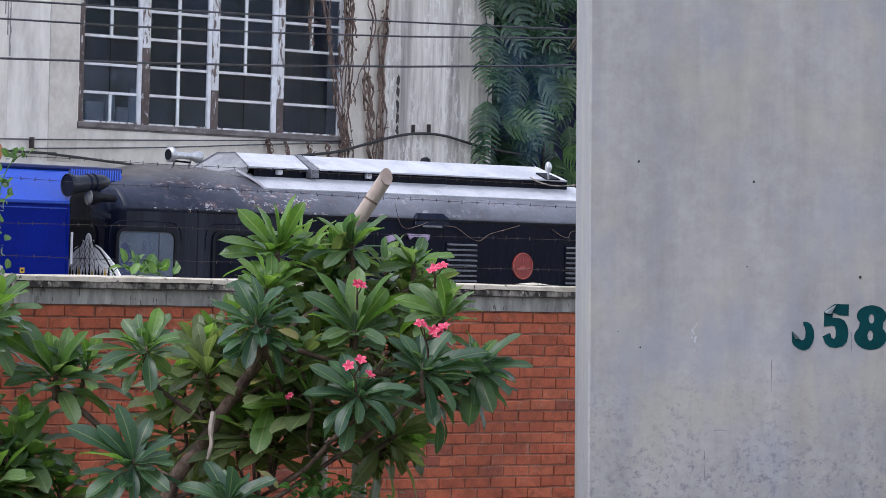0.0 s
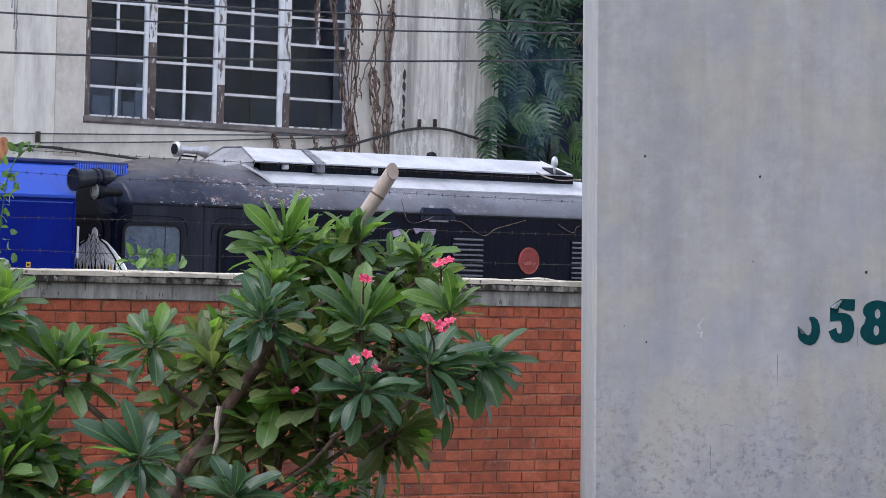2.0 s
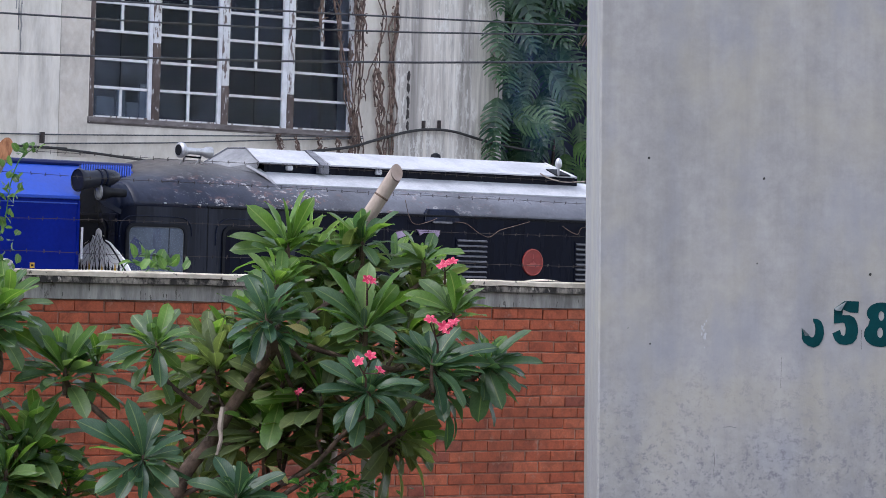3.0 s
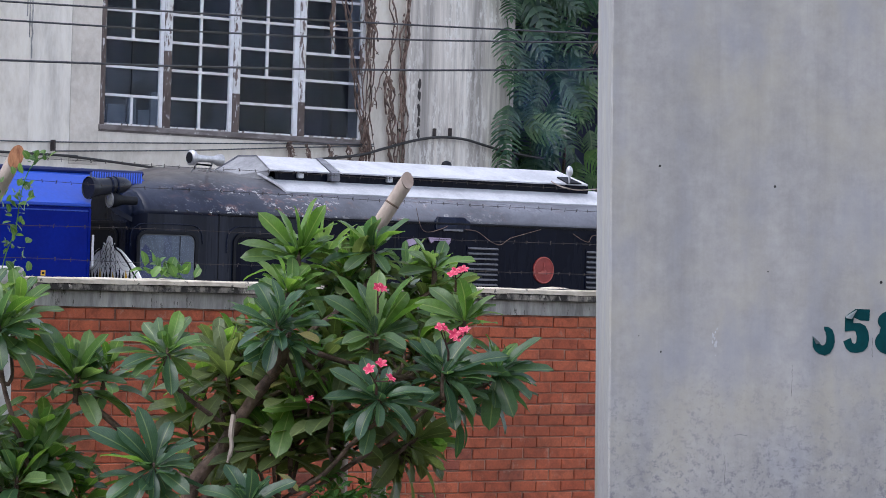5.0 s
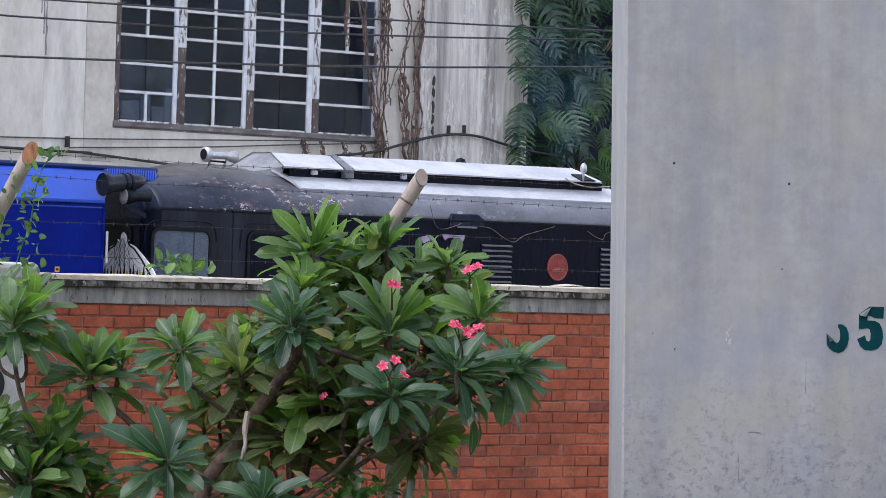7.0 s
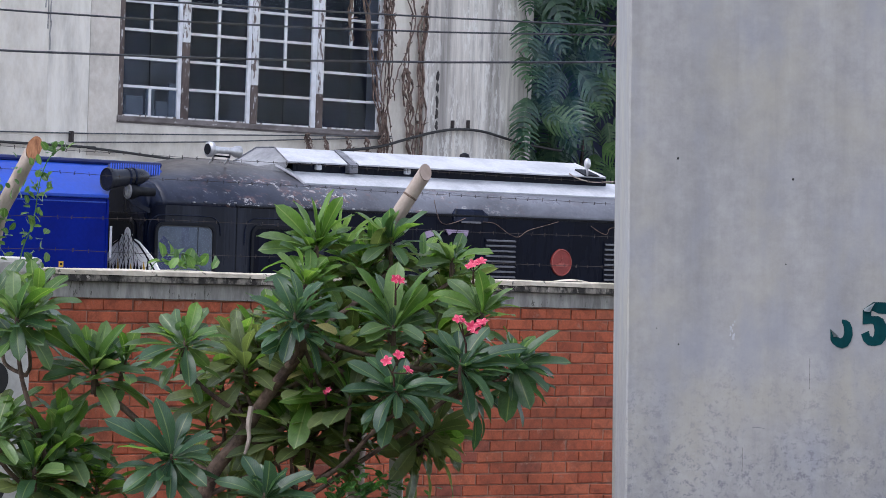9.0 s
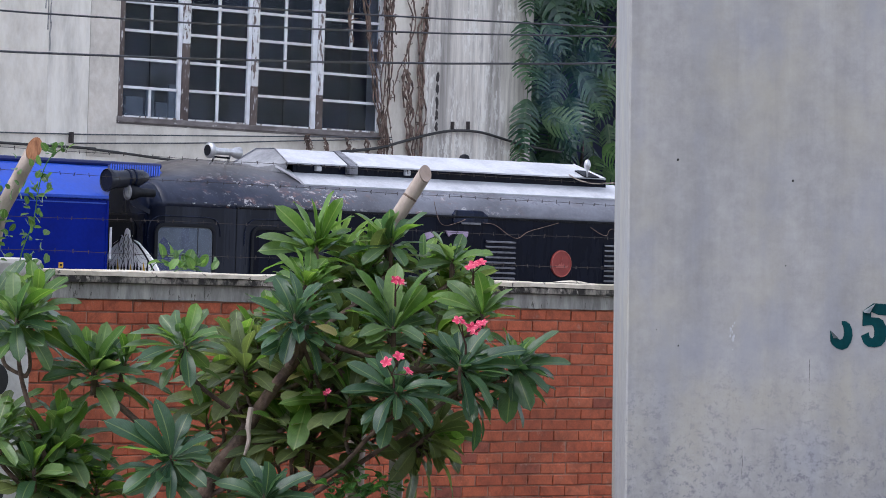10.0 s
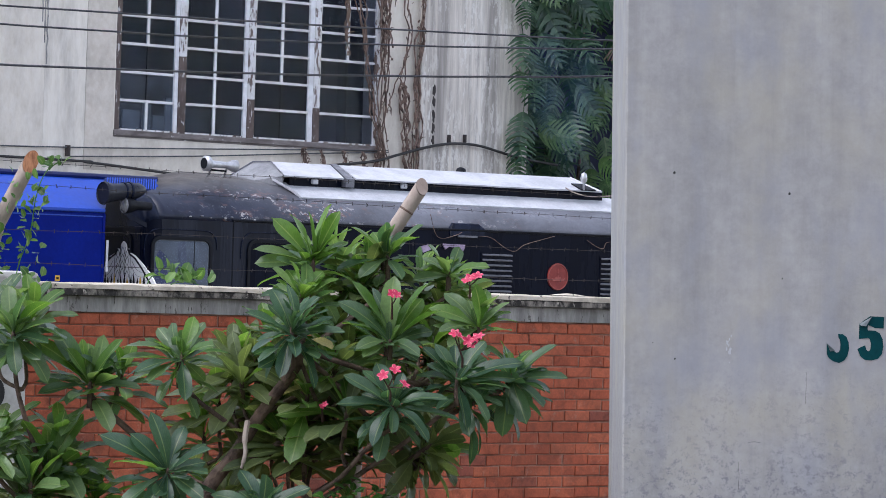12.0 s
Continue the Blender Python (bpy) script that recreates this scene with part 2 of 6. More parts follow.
def roof_material():
    """Grey roof paint under soot, blackest over the cab's flank, scratched, with paint flaking off in clusters."""
    m, nt, bs = shader("sooty_roof_paint")
    vec = coords(nt)
    sep, tc = node(nt, "SeparateXYZ"), node(nt, "TexCoord")
    nt.links.new(tc.outputs["Object"], sep.inputs[0])
    big = noise_tex(nt, coords(nt, (0.6, 1, 1)), 1.8, 6, 0.62)

    def spread(axis, amount, lo, hi):
        shift, rng_node = node(nt, "Math"), node(nt, "MapRange")
        shift.operation = "MULTIPLY_ADD"
        nt.links.new(big, shift.inputs[0])
        shift.inputs[1].default_value = amount
        nt.links.new(sep.outputs[axis], shift.inputs[2])
        rng_node.inputs["From Min"].default_value, rng_node.inputs["From Max"].default_value = lo, hi
        nt.links.new(shift.outputs[0], rng_node.inputs["Value"])
        return rng_node.outputs[0]
    along = spread("X", 2.0, -3.9, -1.5)
    grey_paint = mix(nt, ramp(nt, big, [(0.36, g(0)), (0.64, g(1))]), (0.150, 0.156, 0.182), (0.078, 0.080, 0.094))
    black_paint = mix(nt, ramp(nt, noise_tex(nt, vec, 3.2, 6, 0.66), [(0.36, g(0)), (0.64, g(1))]), (0.005, 0.008, 0.020), (0.020, 0.025, 0.045))
    dusty = mix(nt, ramp(nt, noise_tex(nt, vec, 5, 7, 0.7), [(0.34, g(0)), (0.66, g(1))]), (0.052, 0.048, 0.047), (0.115, 0.105, 0.098))
    crown = spread("Z", 0.25, 3.12, 3.30)
    col = mix(nt, crown, black_paint, dusty)
    col = mix(nt, along, col, grey_paint)
    scratch = ramp(nt, noise_tex(nt, coords(nt, (3.2, 1, 0.45)), 16, 5, 0.6), [(0.64, g(0)), (0.69, g(0.35))])
    col = mix(nt, scratch, col, (0.16, 0.16, 0.17))
    # clusters of flaking: red oxide under white filler
    where = ramp(nt, noise_tex(nt, coords(nt, (0.45, 1, 1)), 1.9, 4, 0.55), [(0.43, g(0)), (0.55, g(1))])
    skirt = node(nt, "MapRange")
    for k, val in (("From Min", 3.10), ("From Max", 2.92), ("To Min", 0.12), ("To Max", 1.0)):
        skirt.inputs[k].default_value = val
    nt.links.new(sep.outputs["Z"], skirt.inputs["Value"])
    back = node(nt, "MapRange")
    for k, val in (("From Min", -5.9), ("From Max", -5.0), ("To Min", 0.0), ("To Max", 1.0)):
        back.inputs[k].default_value = val
    nt.links.new(sep.outputs["X"], back.inputs["Value"])
    where = mix(nt, 1.0, mix(nt, 1.0, where, skirt.outputs[0], "MULTIPLY"), back.outputs[0], "MULTIPLY")
    fade = node(nt, "MapRange")
    for k, val in (("From Min", -2.2), ("From Max", -0.4), ("To Min", 1.0), ("To Max", 0.12)):
        fade.inputs[k].default_value = val
    nt.links.new(sep.outputs["X"], fade.inputs["Value"])
    where = mix(nt, 1.0, where, fade.outputs[0], "MULTIPLY")
    chips_noise = noise_tex(nt, coords(nt, (0.75, 1, 1.2)), 9, 9, 0.70)
    rust = ramp(nt, chips_noise, [(0.545, g(0)), (0.565, g(0.85))])
    col = mix(nt, mix(nt, 1.0, where, rust, "MULTIPLY"), col, (0.20, 0.105, 0.085))
    flake = ramp(nt, noise_tex(nt, coords(nt, (0.8, 1, 1.3)), 13, 9, 0.72), [(0.570, g(0)), (0.585, g(1))])
    col = mix(nt, mix(nt, 1.0, where, flake, "MULTIPLY"), col, (0.52, 0.50, 0.49))
    small = noise_tex(nt, vec, 30, 5, 0.7)
    col = mix(nt, 0.5, col, ramp(nt, small, [(0.25, g(0.34)), (0.75, g(0.66))]), "OVERLAY")
    nt.links.new(col, bs.inputs["Base Color"])
    nt.links.new(ramp(nt, big, [(0.3, g(0.24)), (0.7, g(0.46))]), bs.inputs["Roughness"])
    bs.inputs["Specular IOR Level"].default_value = 0.28
    bump(nt, bs, noise_tex(nt, vec, 4, 5, 0.6), 0.25, 0.02)
    return m


M_CABROOF = roof_material()
# lighter vertical streaks put soft reflections into the cab side's colour
M_CABSIDE = worn("black_cab_paint_with_reflections", (0.0050, 0.0075, 0.016), (0.022, 0.026, 0.040), 2.2, 0.28, fine=30, relief=0.05, amount=(0.42, 0.68), stretch=(1.6, 1, 0.12), spec=0.14)
M_PIPE = worn("sooty_steel_pipe", (0.006, 0.008, 0.015), (0.016, 0.019, 0.030), 5.0, 0.3, fine=24, relief=0.12, spec=0.35)
M_NOSE = worn("sooty_black_nose_paint", (0.004, 0.007, 0.019), (0.010, 0.015, 0.034), 3.0, 0.3, fine=24, relief=0.12, stretch=(1, 1, 0.5), spec=0.12)
M_WHITE = worn("white_painted_sheet_metal", (0.52, 0.53, 0.56), (0.40, 0.41, 0.44), 2.0, 0.5, fine=30, relief=0.08, chips=(0.30, 0.29, 0.28), chip_at=0.74, chip_scale=12)
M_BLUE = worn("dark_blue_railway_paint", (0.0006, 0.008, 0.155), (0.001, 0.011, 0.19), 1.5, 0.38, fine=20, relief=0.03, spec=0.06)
# roof, gutter and seam take a brighter blue than the body
M_BLUETOP = worn("brighter_blue_roof_paint", (0.010, 0.050, 0.355), (0.013, 0.064, 0.41), 1.5, 0.4, fine=20, relief=0.03, spec=0.3)
M_NAVY = worn("navy_blue_pipe_paint", (0.006, 0.012, 0.07), (0.01, 0.018, 0.10), 3, 0.4, relief=0.05)
M_PLASTER = worn("grimy_lime_plaster", (0.73, 0.68, 0.60), (0.46, 0.42, 0.365), 1.5, 0.88, fine=14, relief=0.3, amount=(0.44, 0.78), stretch=(0.9, 1, 0.45))
M_BEIGE = worn("beige_bare_plaster", (0.64, 0.585, 0.515), (0.49, 0.45, 0.395), 2.2, 0.88, fine=14, relief=0.3, amount=(0.42, 0.68), stretch=(0.8, 1, 0.7))
M_REPAIR = worn("paler_repair_plaster", (0.76, 0.715, 0.64), (0.52, 0.485, 0.43), 2.6, 0.88, fine=14, relief=0.3, amount=(0.42, 0.72), stretch=(1.2, 1, 0.3))
def streak_material():
    """Damp-streaked plaster: broad dark runs, pale washed bands and thin clustered flakes."""
    m, nt, bs = shader("streaked_grey_plaster")
    runs = noise_tex(nt, coords(nt, (1.5, 1, 0.035)), 1.9, 5, 0.6)
    col = ramp(nt, runs, [(0.32, (0.27, 0.25, 0.235)), (0.44, (0.47, 0.435, 0.395)), (0.56, (0.62, 0.575, 0.52)), (0.70, (0.70, 0.665, 0.61))])
    fine_runs = ramp(nt, noise_tex(nt, coords(nt, (1, 1, 0.05)), 13, 6, 0.65), [(0.36, g(0.70)), (0.60, g(1.08))])
    col = mix(nt, 1.0, col, fine_runs, "MULTIPLY")
    where = ramp(nt, noise_tex(nt, coords(nt, (1.4, 1, 0.3)), 1.5, 4, 0.55), [(0.44, g(0)), (0.58, g(1))])
    flake = ramp(nt, noise_tex(nt, coords(nt, (1, 1, 0.30)), 13, 8, 0.72), [(0.52, g(0)), (0.56, g(0.8))])
    col = mix(nt, mix(nt, 1.0, where, flake, "MULTIPLY"), col, (0.72, 0.70, 0.66))
    damp = ramp(nt, noise_tex(nt, coords(nt, (1, 1, 0.2)), 5, 8, 0.7), [(0.60, g(0)), (0.66, g(0.38))])
    col = mix(nt, damp, col, (0.17, 0.155, 0.15))
    nt.links.new(col, bs.inputs["Base Color"])
    bs.inputs["Roughness"].default_value = 0.9
    bump(nt, bs, noise_tex(nt, coords(nt), 18, 5, 0.7), 0.4, 0.01)
    return m


M_STREAK = streak_material()
M_CHIPPED = worn("flaking_white_window_paint", (0.72, 0.72, 0.74), (0.58, 0.57, 0.56), 3, 0.7, fine=40, relief=0.4, chips=(0.13, 0.095, 0.085), chip_at=0.525, chip_scale=13.0, chip_stretch=(1, 1, 0.30))
M_FLAKED = worn("bare_brown_window_timber", (0.075, 0.055, 0.050), (0.13, 0.10, 0.09), 5, 0.85, fine=40, relief=0.5, stretch=(1, 1, 0.3), chips=(0.52, 0.50, 0.50), chip_at=0.575, chip_scale=17.0, chip_stretch=(1, 1, 0.35))
M_SILL = worn("weathered_grey_timber", (0.115, 0.098, 0.094), (0.22, 0.195, 0.188), 6, 0.85, fine=40, relief=0.5, stretch=(0.4, 1, 1), chips=(0.46, 0.44, 0.43), chip_at=0.63, chip_scale=12.0, chip_stretch=(0.5, 1, 1))
M_BAR = worn("white_painted_glazing_bar", (0.74, 0.75, 0.78), (0.60, 0.60, 0.62), 5, 0.6, fine=50, relief=0.3, chips=(0.25, 0.22, 0.20), chip_at=0.70, chip_scale=8)
M_GLASS = glass_material()
M_PALEGLASS = glass_material("pale_reflection_glass", 0.03, 0.28, (0.22, 0.27, 0.36), 2.2)
# near-black colours hold the gloom of the unlit interior
M_GLOOM = worn("gloom_coloured_interior", (0.012, 0.015, 0.028), (0.026, 0.030, 0.048), 1.2, 0.9, spec=0.05)
M_VINE = worn("dry_climber_stem", (0.21, 0.145, 0.118), (0.065, 0.045, 0.038), 9, 0.9, fine=60, relief=0.6)
M_CABLE = worn("black_cable_sheath", (0.012, 0.012, 0.013), (0.022, 0.022, 0.023), 8, 0.55)
M_WIRE = worn("weathered_wire", (0.05, 0.055, 0.065), (0.10, 0.10, 0.11), 20, 0.5, metal=0.4)
M_RUST = worn("rusty_barbed_wire", (0.030, 0.026, 0.027), (0.055, 0.044, 0.042), 20, 0.8)
M_BARK = worn("grey_brown_frangipani_bark", (0.165, 0.110, 0.082), (0.062, 0.041, 0.033), 12, 0.85, fine=50, relief=0.9, chips=(0.19, 0.15, 0.125), chip_at=0.66, chip_scale=20)
M_STUBBARK = worn("pale_branch_bark", (0.40, 0.33, 0.28), (0.30, 0.245, 0.21), 6, 0.8, fine=40, relief=0.3, stretch=(1, 1, 0.6), chips=(0.20, 0.11, 0.08), chip_at=0.68, chip_scale=12)
M_CUTPALE = worn("pale_cut_wood", (0.42, 0.34, 0.30), (0.33, 0.26, 0.22), 10, 0.85, relief=0.4)
M_CUTRED = worn("fresh_orange_cut_wood", (0.42, 0.19, 0.09), (0.22, 0.09, 0.045), 16, 0.85, stretch=(3, 1, 0.6), relief=0.5)
M_LEAF = leaf_material("frangipani_leaf", (0.043, 0.098, 0.052), (0.120, 0.194, 0.078), gloss=0.30)
# olive, lightened to stand in for daylight deep inside the crowns
M_OLIVE = leaf_material("lightened_olive_leaf", (0.082, 0.118, 0.050), (0.145, 0.180, 0.080), gloss=0.42)
M_DEEP = leaf_material("deep_green_leaf", (0.031, 0.080, 0.050), (0.070, 0.138, 0.074), gloss=0.33)
M_YOUNG = leaf_material("young_frangipani_leaf", (0.070, 0.155, 0.030), (0.115, 0.215, 0.048), rib=(0.36, 0.42, 0.18))
M_OLDLEAF = leaf_material("yellowing_frangipani_leaf", (0.22, 0.22, 0.09), (0.34, 0.30, 0.13), rib=(0.42, 0.38, 0.2))
M_CLIMB = leaf_material("climber_leaf", (0.018, 0.050, 0.036), (0.076, 0.140, 0.092), rib=(0.13, 0.20, 0.13), gloss=0.22, veins=False)
M_CLIMBNEW = leaf_material("young_climber_leaf", (0.048, 0.110, 0.044), (0.110, 0.190, 0.085), rib=(0.20, 0.28, 0.15), gloss=0.34, veins=False)
M_CREEP = leaf_material("creeper_leaf", (0.040, 0.10, 0.030), (0.10, 0.19, 0.055), gloss=0.4, veins=False)
M_SHRUB = leaf_material("shrub_leaf", (0.035, 0.11, 0.035), (0.075, 0.18, 0.05), veins=False)
M_PETAL = worn("pink_petal", (0.50, 0.018, 0.075), (0.60, 0.05, 0.12), 30, 0.5, relief=0.05)
M_THROAT = worn("pale_petal_edge", (0.72, 0.20, 0.24), (0.70, 0.13, 0.17), 30, 0.5, relief=0.05)
M_STALK = worn("dark_red_flower_stalk", (0.050, 0.024, 0.020), (0.085, 0.042, 0.028), 20, 0.6)
M_GREENNUM = worn("dark_green_stencil_paint", (0.001, 0.036, 0.042), (0.0015, 0.047, 0.054), 6, 0.6, relief=0.1, spec=0.1)
M_LENS = worn("cloudy_lamp_glass", (0.26, 0.265, 0.25), (0.12, 0.125, 0.12), 9, 0.15, relief=0.05, spec=0.6)
M_SHEET = worn("weathered_grey_sheet", (0.27, 0.275, 0.29), (0.17, 0.175, 0.19), 4, 0.5, fine=26, relief=0.1, amount=(0.38, 0.66))
M_FLAP = worn("grey_vinyl_backing", (0.12, 0.15, 0.16), (0.08, 0.10, 0.11), 12, 0.5, relief=0.05)
M_RED = worn("faded_red_badge_paint", (0.24, 0.028, 0.022), (0.19, 0.024, 0.02), 6, 0.5, chips=(0.36, 0.10, 0.08), chip_at=0.66, chip_scale=16)
M_BADGE = worn("pale_red_badge_emblem", (0.36, 0.09, 0.07), (0.30, 0.07, 0.06), 10, 0.5)
M_SLAT = worn("grey_louvre_edge", (0.16, 0.165, 0.185), (0.10, 0.10, 0.12), 6, 0.4)
M_RUBBER = worn("black_rubber_seal", (0.003, 0.004, 0.007), (0.006, 0.007, 0.011), 8, 0.5, spec=0.15)
M_CABGLASS = glass_material("cab_glass", 0.10, 0.24, (0.40, 0.43, 0.46))
M_CURTAIN = worn("pale_cab_interior", (0.17, 0.18, 0.185), (0.10, 0.108, 0.112), 2, 0.9)
M_HORN = worn("dull_aluminium", (0.55, 0.56, 0.58), (0.40, 0.40, 0.42), 8, 0.38, metal=0.6, relief=0.1)
M_LILAC = worn("lilac_painted_steel", (0.36, 0.28, 0.40), (0.26, 0.20, 0.30), 6, 0.6)
M_EMBLEM = worn("white_emblem_paint", (0.87, 0.87, 0.87), (0.80, 0.80, 0.80), 4, 0.5, chips=(0.5, 0.5, 0.5), chip_at=0.7)
M_YELLOW = worn("yellow_warning_sticker", (0.62, 0.38, 0.03), (0.55, 0.33, 0.03), 6, 0.5)
M_GROUND = worn("dusty_ground", (0.16, 0.14, 0.115), (0.09, 0.085, 0.06), 0.7, 0.95, fine=30, relief=0.6)
M_GRAVEL = worn("track_ballast", (0.16, 0.15, 0.14), (0.08, 0.075, 0.07), 14, 0.95, fine=60, relief=1.0)
M_STEEL = worn("rail_steel", (0.10, 0.075, 0.06), (0.16, 0.12, 0.10), 8, 0.5, metal=0.7)
M_POSTWHITE = worn("grimy_white_render", (0.62, 0.61, 0.58), (0.42, 0.41, 0.38), 2.0, 0.85, fine=30, relief=0.3)


# ---- building blocks ----
def mesh_object(name, bm, material, smooth=False):
    me = bpy.data.meshes.new(name)
    bm.normal_update()
    bm.to_mesh(me)
    bm.free()
    for m in material if isinstance(material, (list, tuple)) else [material]:
        me.materials.append(m)
    if smooth:
        me.polygons.foreach_set("use_smooth", [True] * len(me.polygons))
    return new(name, me)


def part(name, bm, material, parent, label="", smooth=False):
    ob = mesh_object(name, bm, material, smooth)
    ob.parent = parent
    return tagged(ob, label)


def thing(name, m, label, category, group="", kind=""):
    ob = new(name)
    ob.empty_display_size = 0.2
    ob.matrix_basis = m
    return tagged(ob, label, category, group, kind)


def box(bm, x0, x1, y0, y1, z0, z1, bevel=0.0):
    vs = [bm.verts.new((x, y, z)) for x in (x0, x1) for y in (y0, y1) for z in (z0, z1)]
    fs = [bm.faces.new([vs[i] for i in q]) for q in ((0, 1, 3, 2), (4, 6, 7, 5), (0, 4, 5, 1), (2, 3, 7, 6), (0, 2, 6, 4), (1, 5, 7, 3))]
    if bevel:
        es = list({e for f in fs for e in f.edges})
        bmesh.ops.bevel(bm, geom=es, offset=bevel, segments=2, affect="EDGES", profile=0.5)
    return bm


def boxed(*a, **k):
    return box(bmesh.new(), *a, **k)


def tube(bm, pts, radii, n=8, caps=True):
    """A tube along points; one radius or one for each point."""
    pts = [Vector(p) for p in pts]
    if not hasattr(radii, "__len__"):
        radii = [radii] * len(pts)
    rings, side = [], None
    for i, p in enumerate(pts):
        d = (pts[min(i + 1, len(pts) - 1)] - pts[max(i - 1, 0)]).normalized()
        if side is None:
            side = d.orthogonal().normalized()
        side = (side - d * side.dot(d)).normalized()
        up = d.cross(side)
        rings.append([bm.verts.new(p + (side * math.cos(a) + up * math.sin(a)) * radii[i]) for a in (2 * math.pi * j / n for j in range(n))])
    for a, b in zip(rings, rings[1:]):
        for j in range(n):
            bm.faces.new((a[j], a[(j + 1) % n], b[(j + 1) % n], b[j]))
    if caps:
        bm.faces.new(rings[0][::-1])
        bm.faces.new(rings[-1])
    return bm


def tubed(pts, radii, n=8):
    return tube(bmesh.new(), pts, radii, n)


def curve(pts, steps=6):
    """Smooth line through points."""
    pts = [Vector(p) for p in pts]
    out = []
    for i in range(len(pts) - 1):
        a, b, c, d = pts[max(i - 1, 0)], pts[i], pts[i + 1], pts[min(i + 2, len(pts) - 1)]
        for k in range(steps):
            t = k / steps
            out.append(0.5 * ((2 * b) + (c - a) * t + (2 * a - 5 * b + 4 * c - d) * t * t + (3 * b - a - 3 * c + d) * t ** 3))
    return out + [pts[-1]]


def slab(bm, outline, depth):
    """A plate from an outline of points in order, pushed along depth."""
    a = [bm.verts.new(p) for p in outline]
    b = [bm.verts.new(Vector(p) + Vector(depth)) for p in outline]
    bm.faces.new(a)
    bm.faces.new(b[::-1])
    for i in range(len(a)):
        j = (i + 1) % len(a)
        bm.faces.new((a[j], a[i], b[i], b[j]))
    bmesh.ops.recalc_face_normals(bm, faces=bm.faces)
    return bm


def loft(bm, rings, closed=False, caps=True):
    rows = [[bm.verts.new(p) for p in r] for r in rings]
    n = len(rows[0])
    for a, b in zip(rows, rows[1:]):
        for j in range(n if closed else n - 1):
            bm.faces.new((a[j], a[(j + 1) % n], b[(j + 1) % n], b[j]))
    if caps:
        bm.faces.new(rows[0][::-1])
        bm.faces.new(rows[-1])
    bmesh.ops.recalc_face_normals(bm, faces=bm.faces)
    return bm


rng = random.Random(7)
TRACK_TURN = 40.04
WALL_AT = pose(0.309, 26.1, 0, 0, 0, TRACK_TURN)      # x runs along the wall, y away from the street
TRAIN_AT = pose(0.869, 52.0, 0, 0, 0, TRACK_TURN)
BLDG_AT = pose(-3.282, 60.0, 0, 0, 0, 46.77)
PIER_AT = pose(0.780, 20.0, 0, 0, -1.13, 0)

# ---- ground ----
bm = bmesh.new()
bmesh.ops.create_grid(bm, x_segments=40, y_segments=40, size=1500)
tagged(mesh_object("ground", bm, M_GROUND), "dusty bare ground of the railway yard", "ground", kind="structure")

# ---- boundary wall of the yard ----
WALL_A, WALL_B = -3.93, 6.0
COURSE, LENGTH, JOINT = 0.0728, 0.222, 0.009
wall = thing("wall_boundary", WALL_AT, "red brick boundary wall under a weathered cement coping", "brick wall", kind="structure")
part("wall_core", boxed(WALL_A, WALL_B, 0.009, 0.22, 0, 1.752), M_MORTAR, wall, "grey mortar joints")


def coping():
    """Cement beam over the bricks, drip edge and pale, uneven top."""
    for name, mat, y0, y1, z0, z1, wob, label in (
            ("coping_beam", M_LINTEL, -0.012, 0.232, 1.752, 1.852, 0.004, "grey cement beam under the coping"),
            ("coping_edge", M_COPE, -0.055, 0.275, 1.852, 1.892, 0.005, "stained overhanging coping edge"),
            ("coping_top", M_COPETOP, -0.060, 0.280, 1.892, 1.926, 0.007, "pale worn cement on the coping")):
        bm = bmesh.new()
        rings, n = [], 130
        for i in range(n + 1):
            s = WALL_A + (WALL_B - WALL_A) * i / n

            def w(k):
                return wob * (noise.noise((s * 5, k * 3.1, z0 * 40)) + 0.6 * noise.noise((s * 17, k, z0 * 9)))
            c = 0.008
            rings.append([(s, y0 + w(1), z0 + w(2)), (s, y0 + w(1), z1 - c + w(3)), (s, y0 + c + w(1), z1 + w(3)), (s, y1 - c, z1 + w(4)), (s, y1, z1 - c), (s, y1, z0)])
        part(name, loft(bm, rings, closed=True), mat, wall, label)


coping()

# ---- concrete viaduct pier ----
pier = thing("viaduct_pier", PIER_AT, "smooth grey cast-concrete viaduct pier with a painted number", "concrete pier", kind="structure")


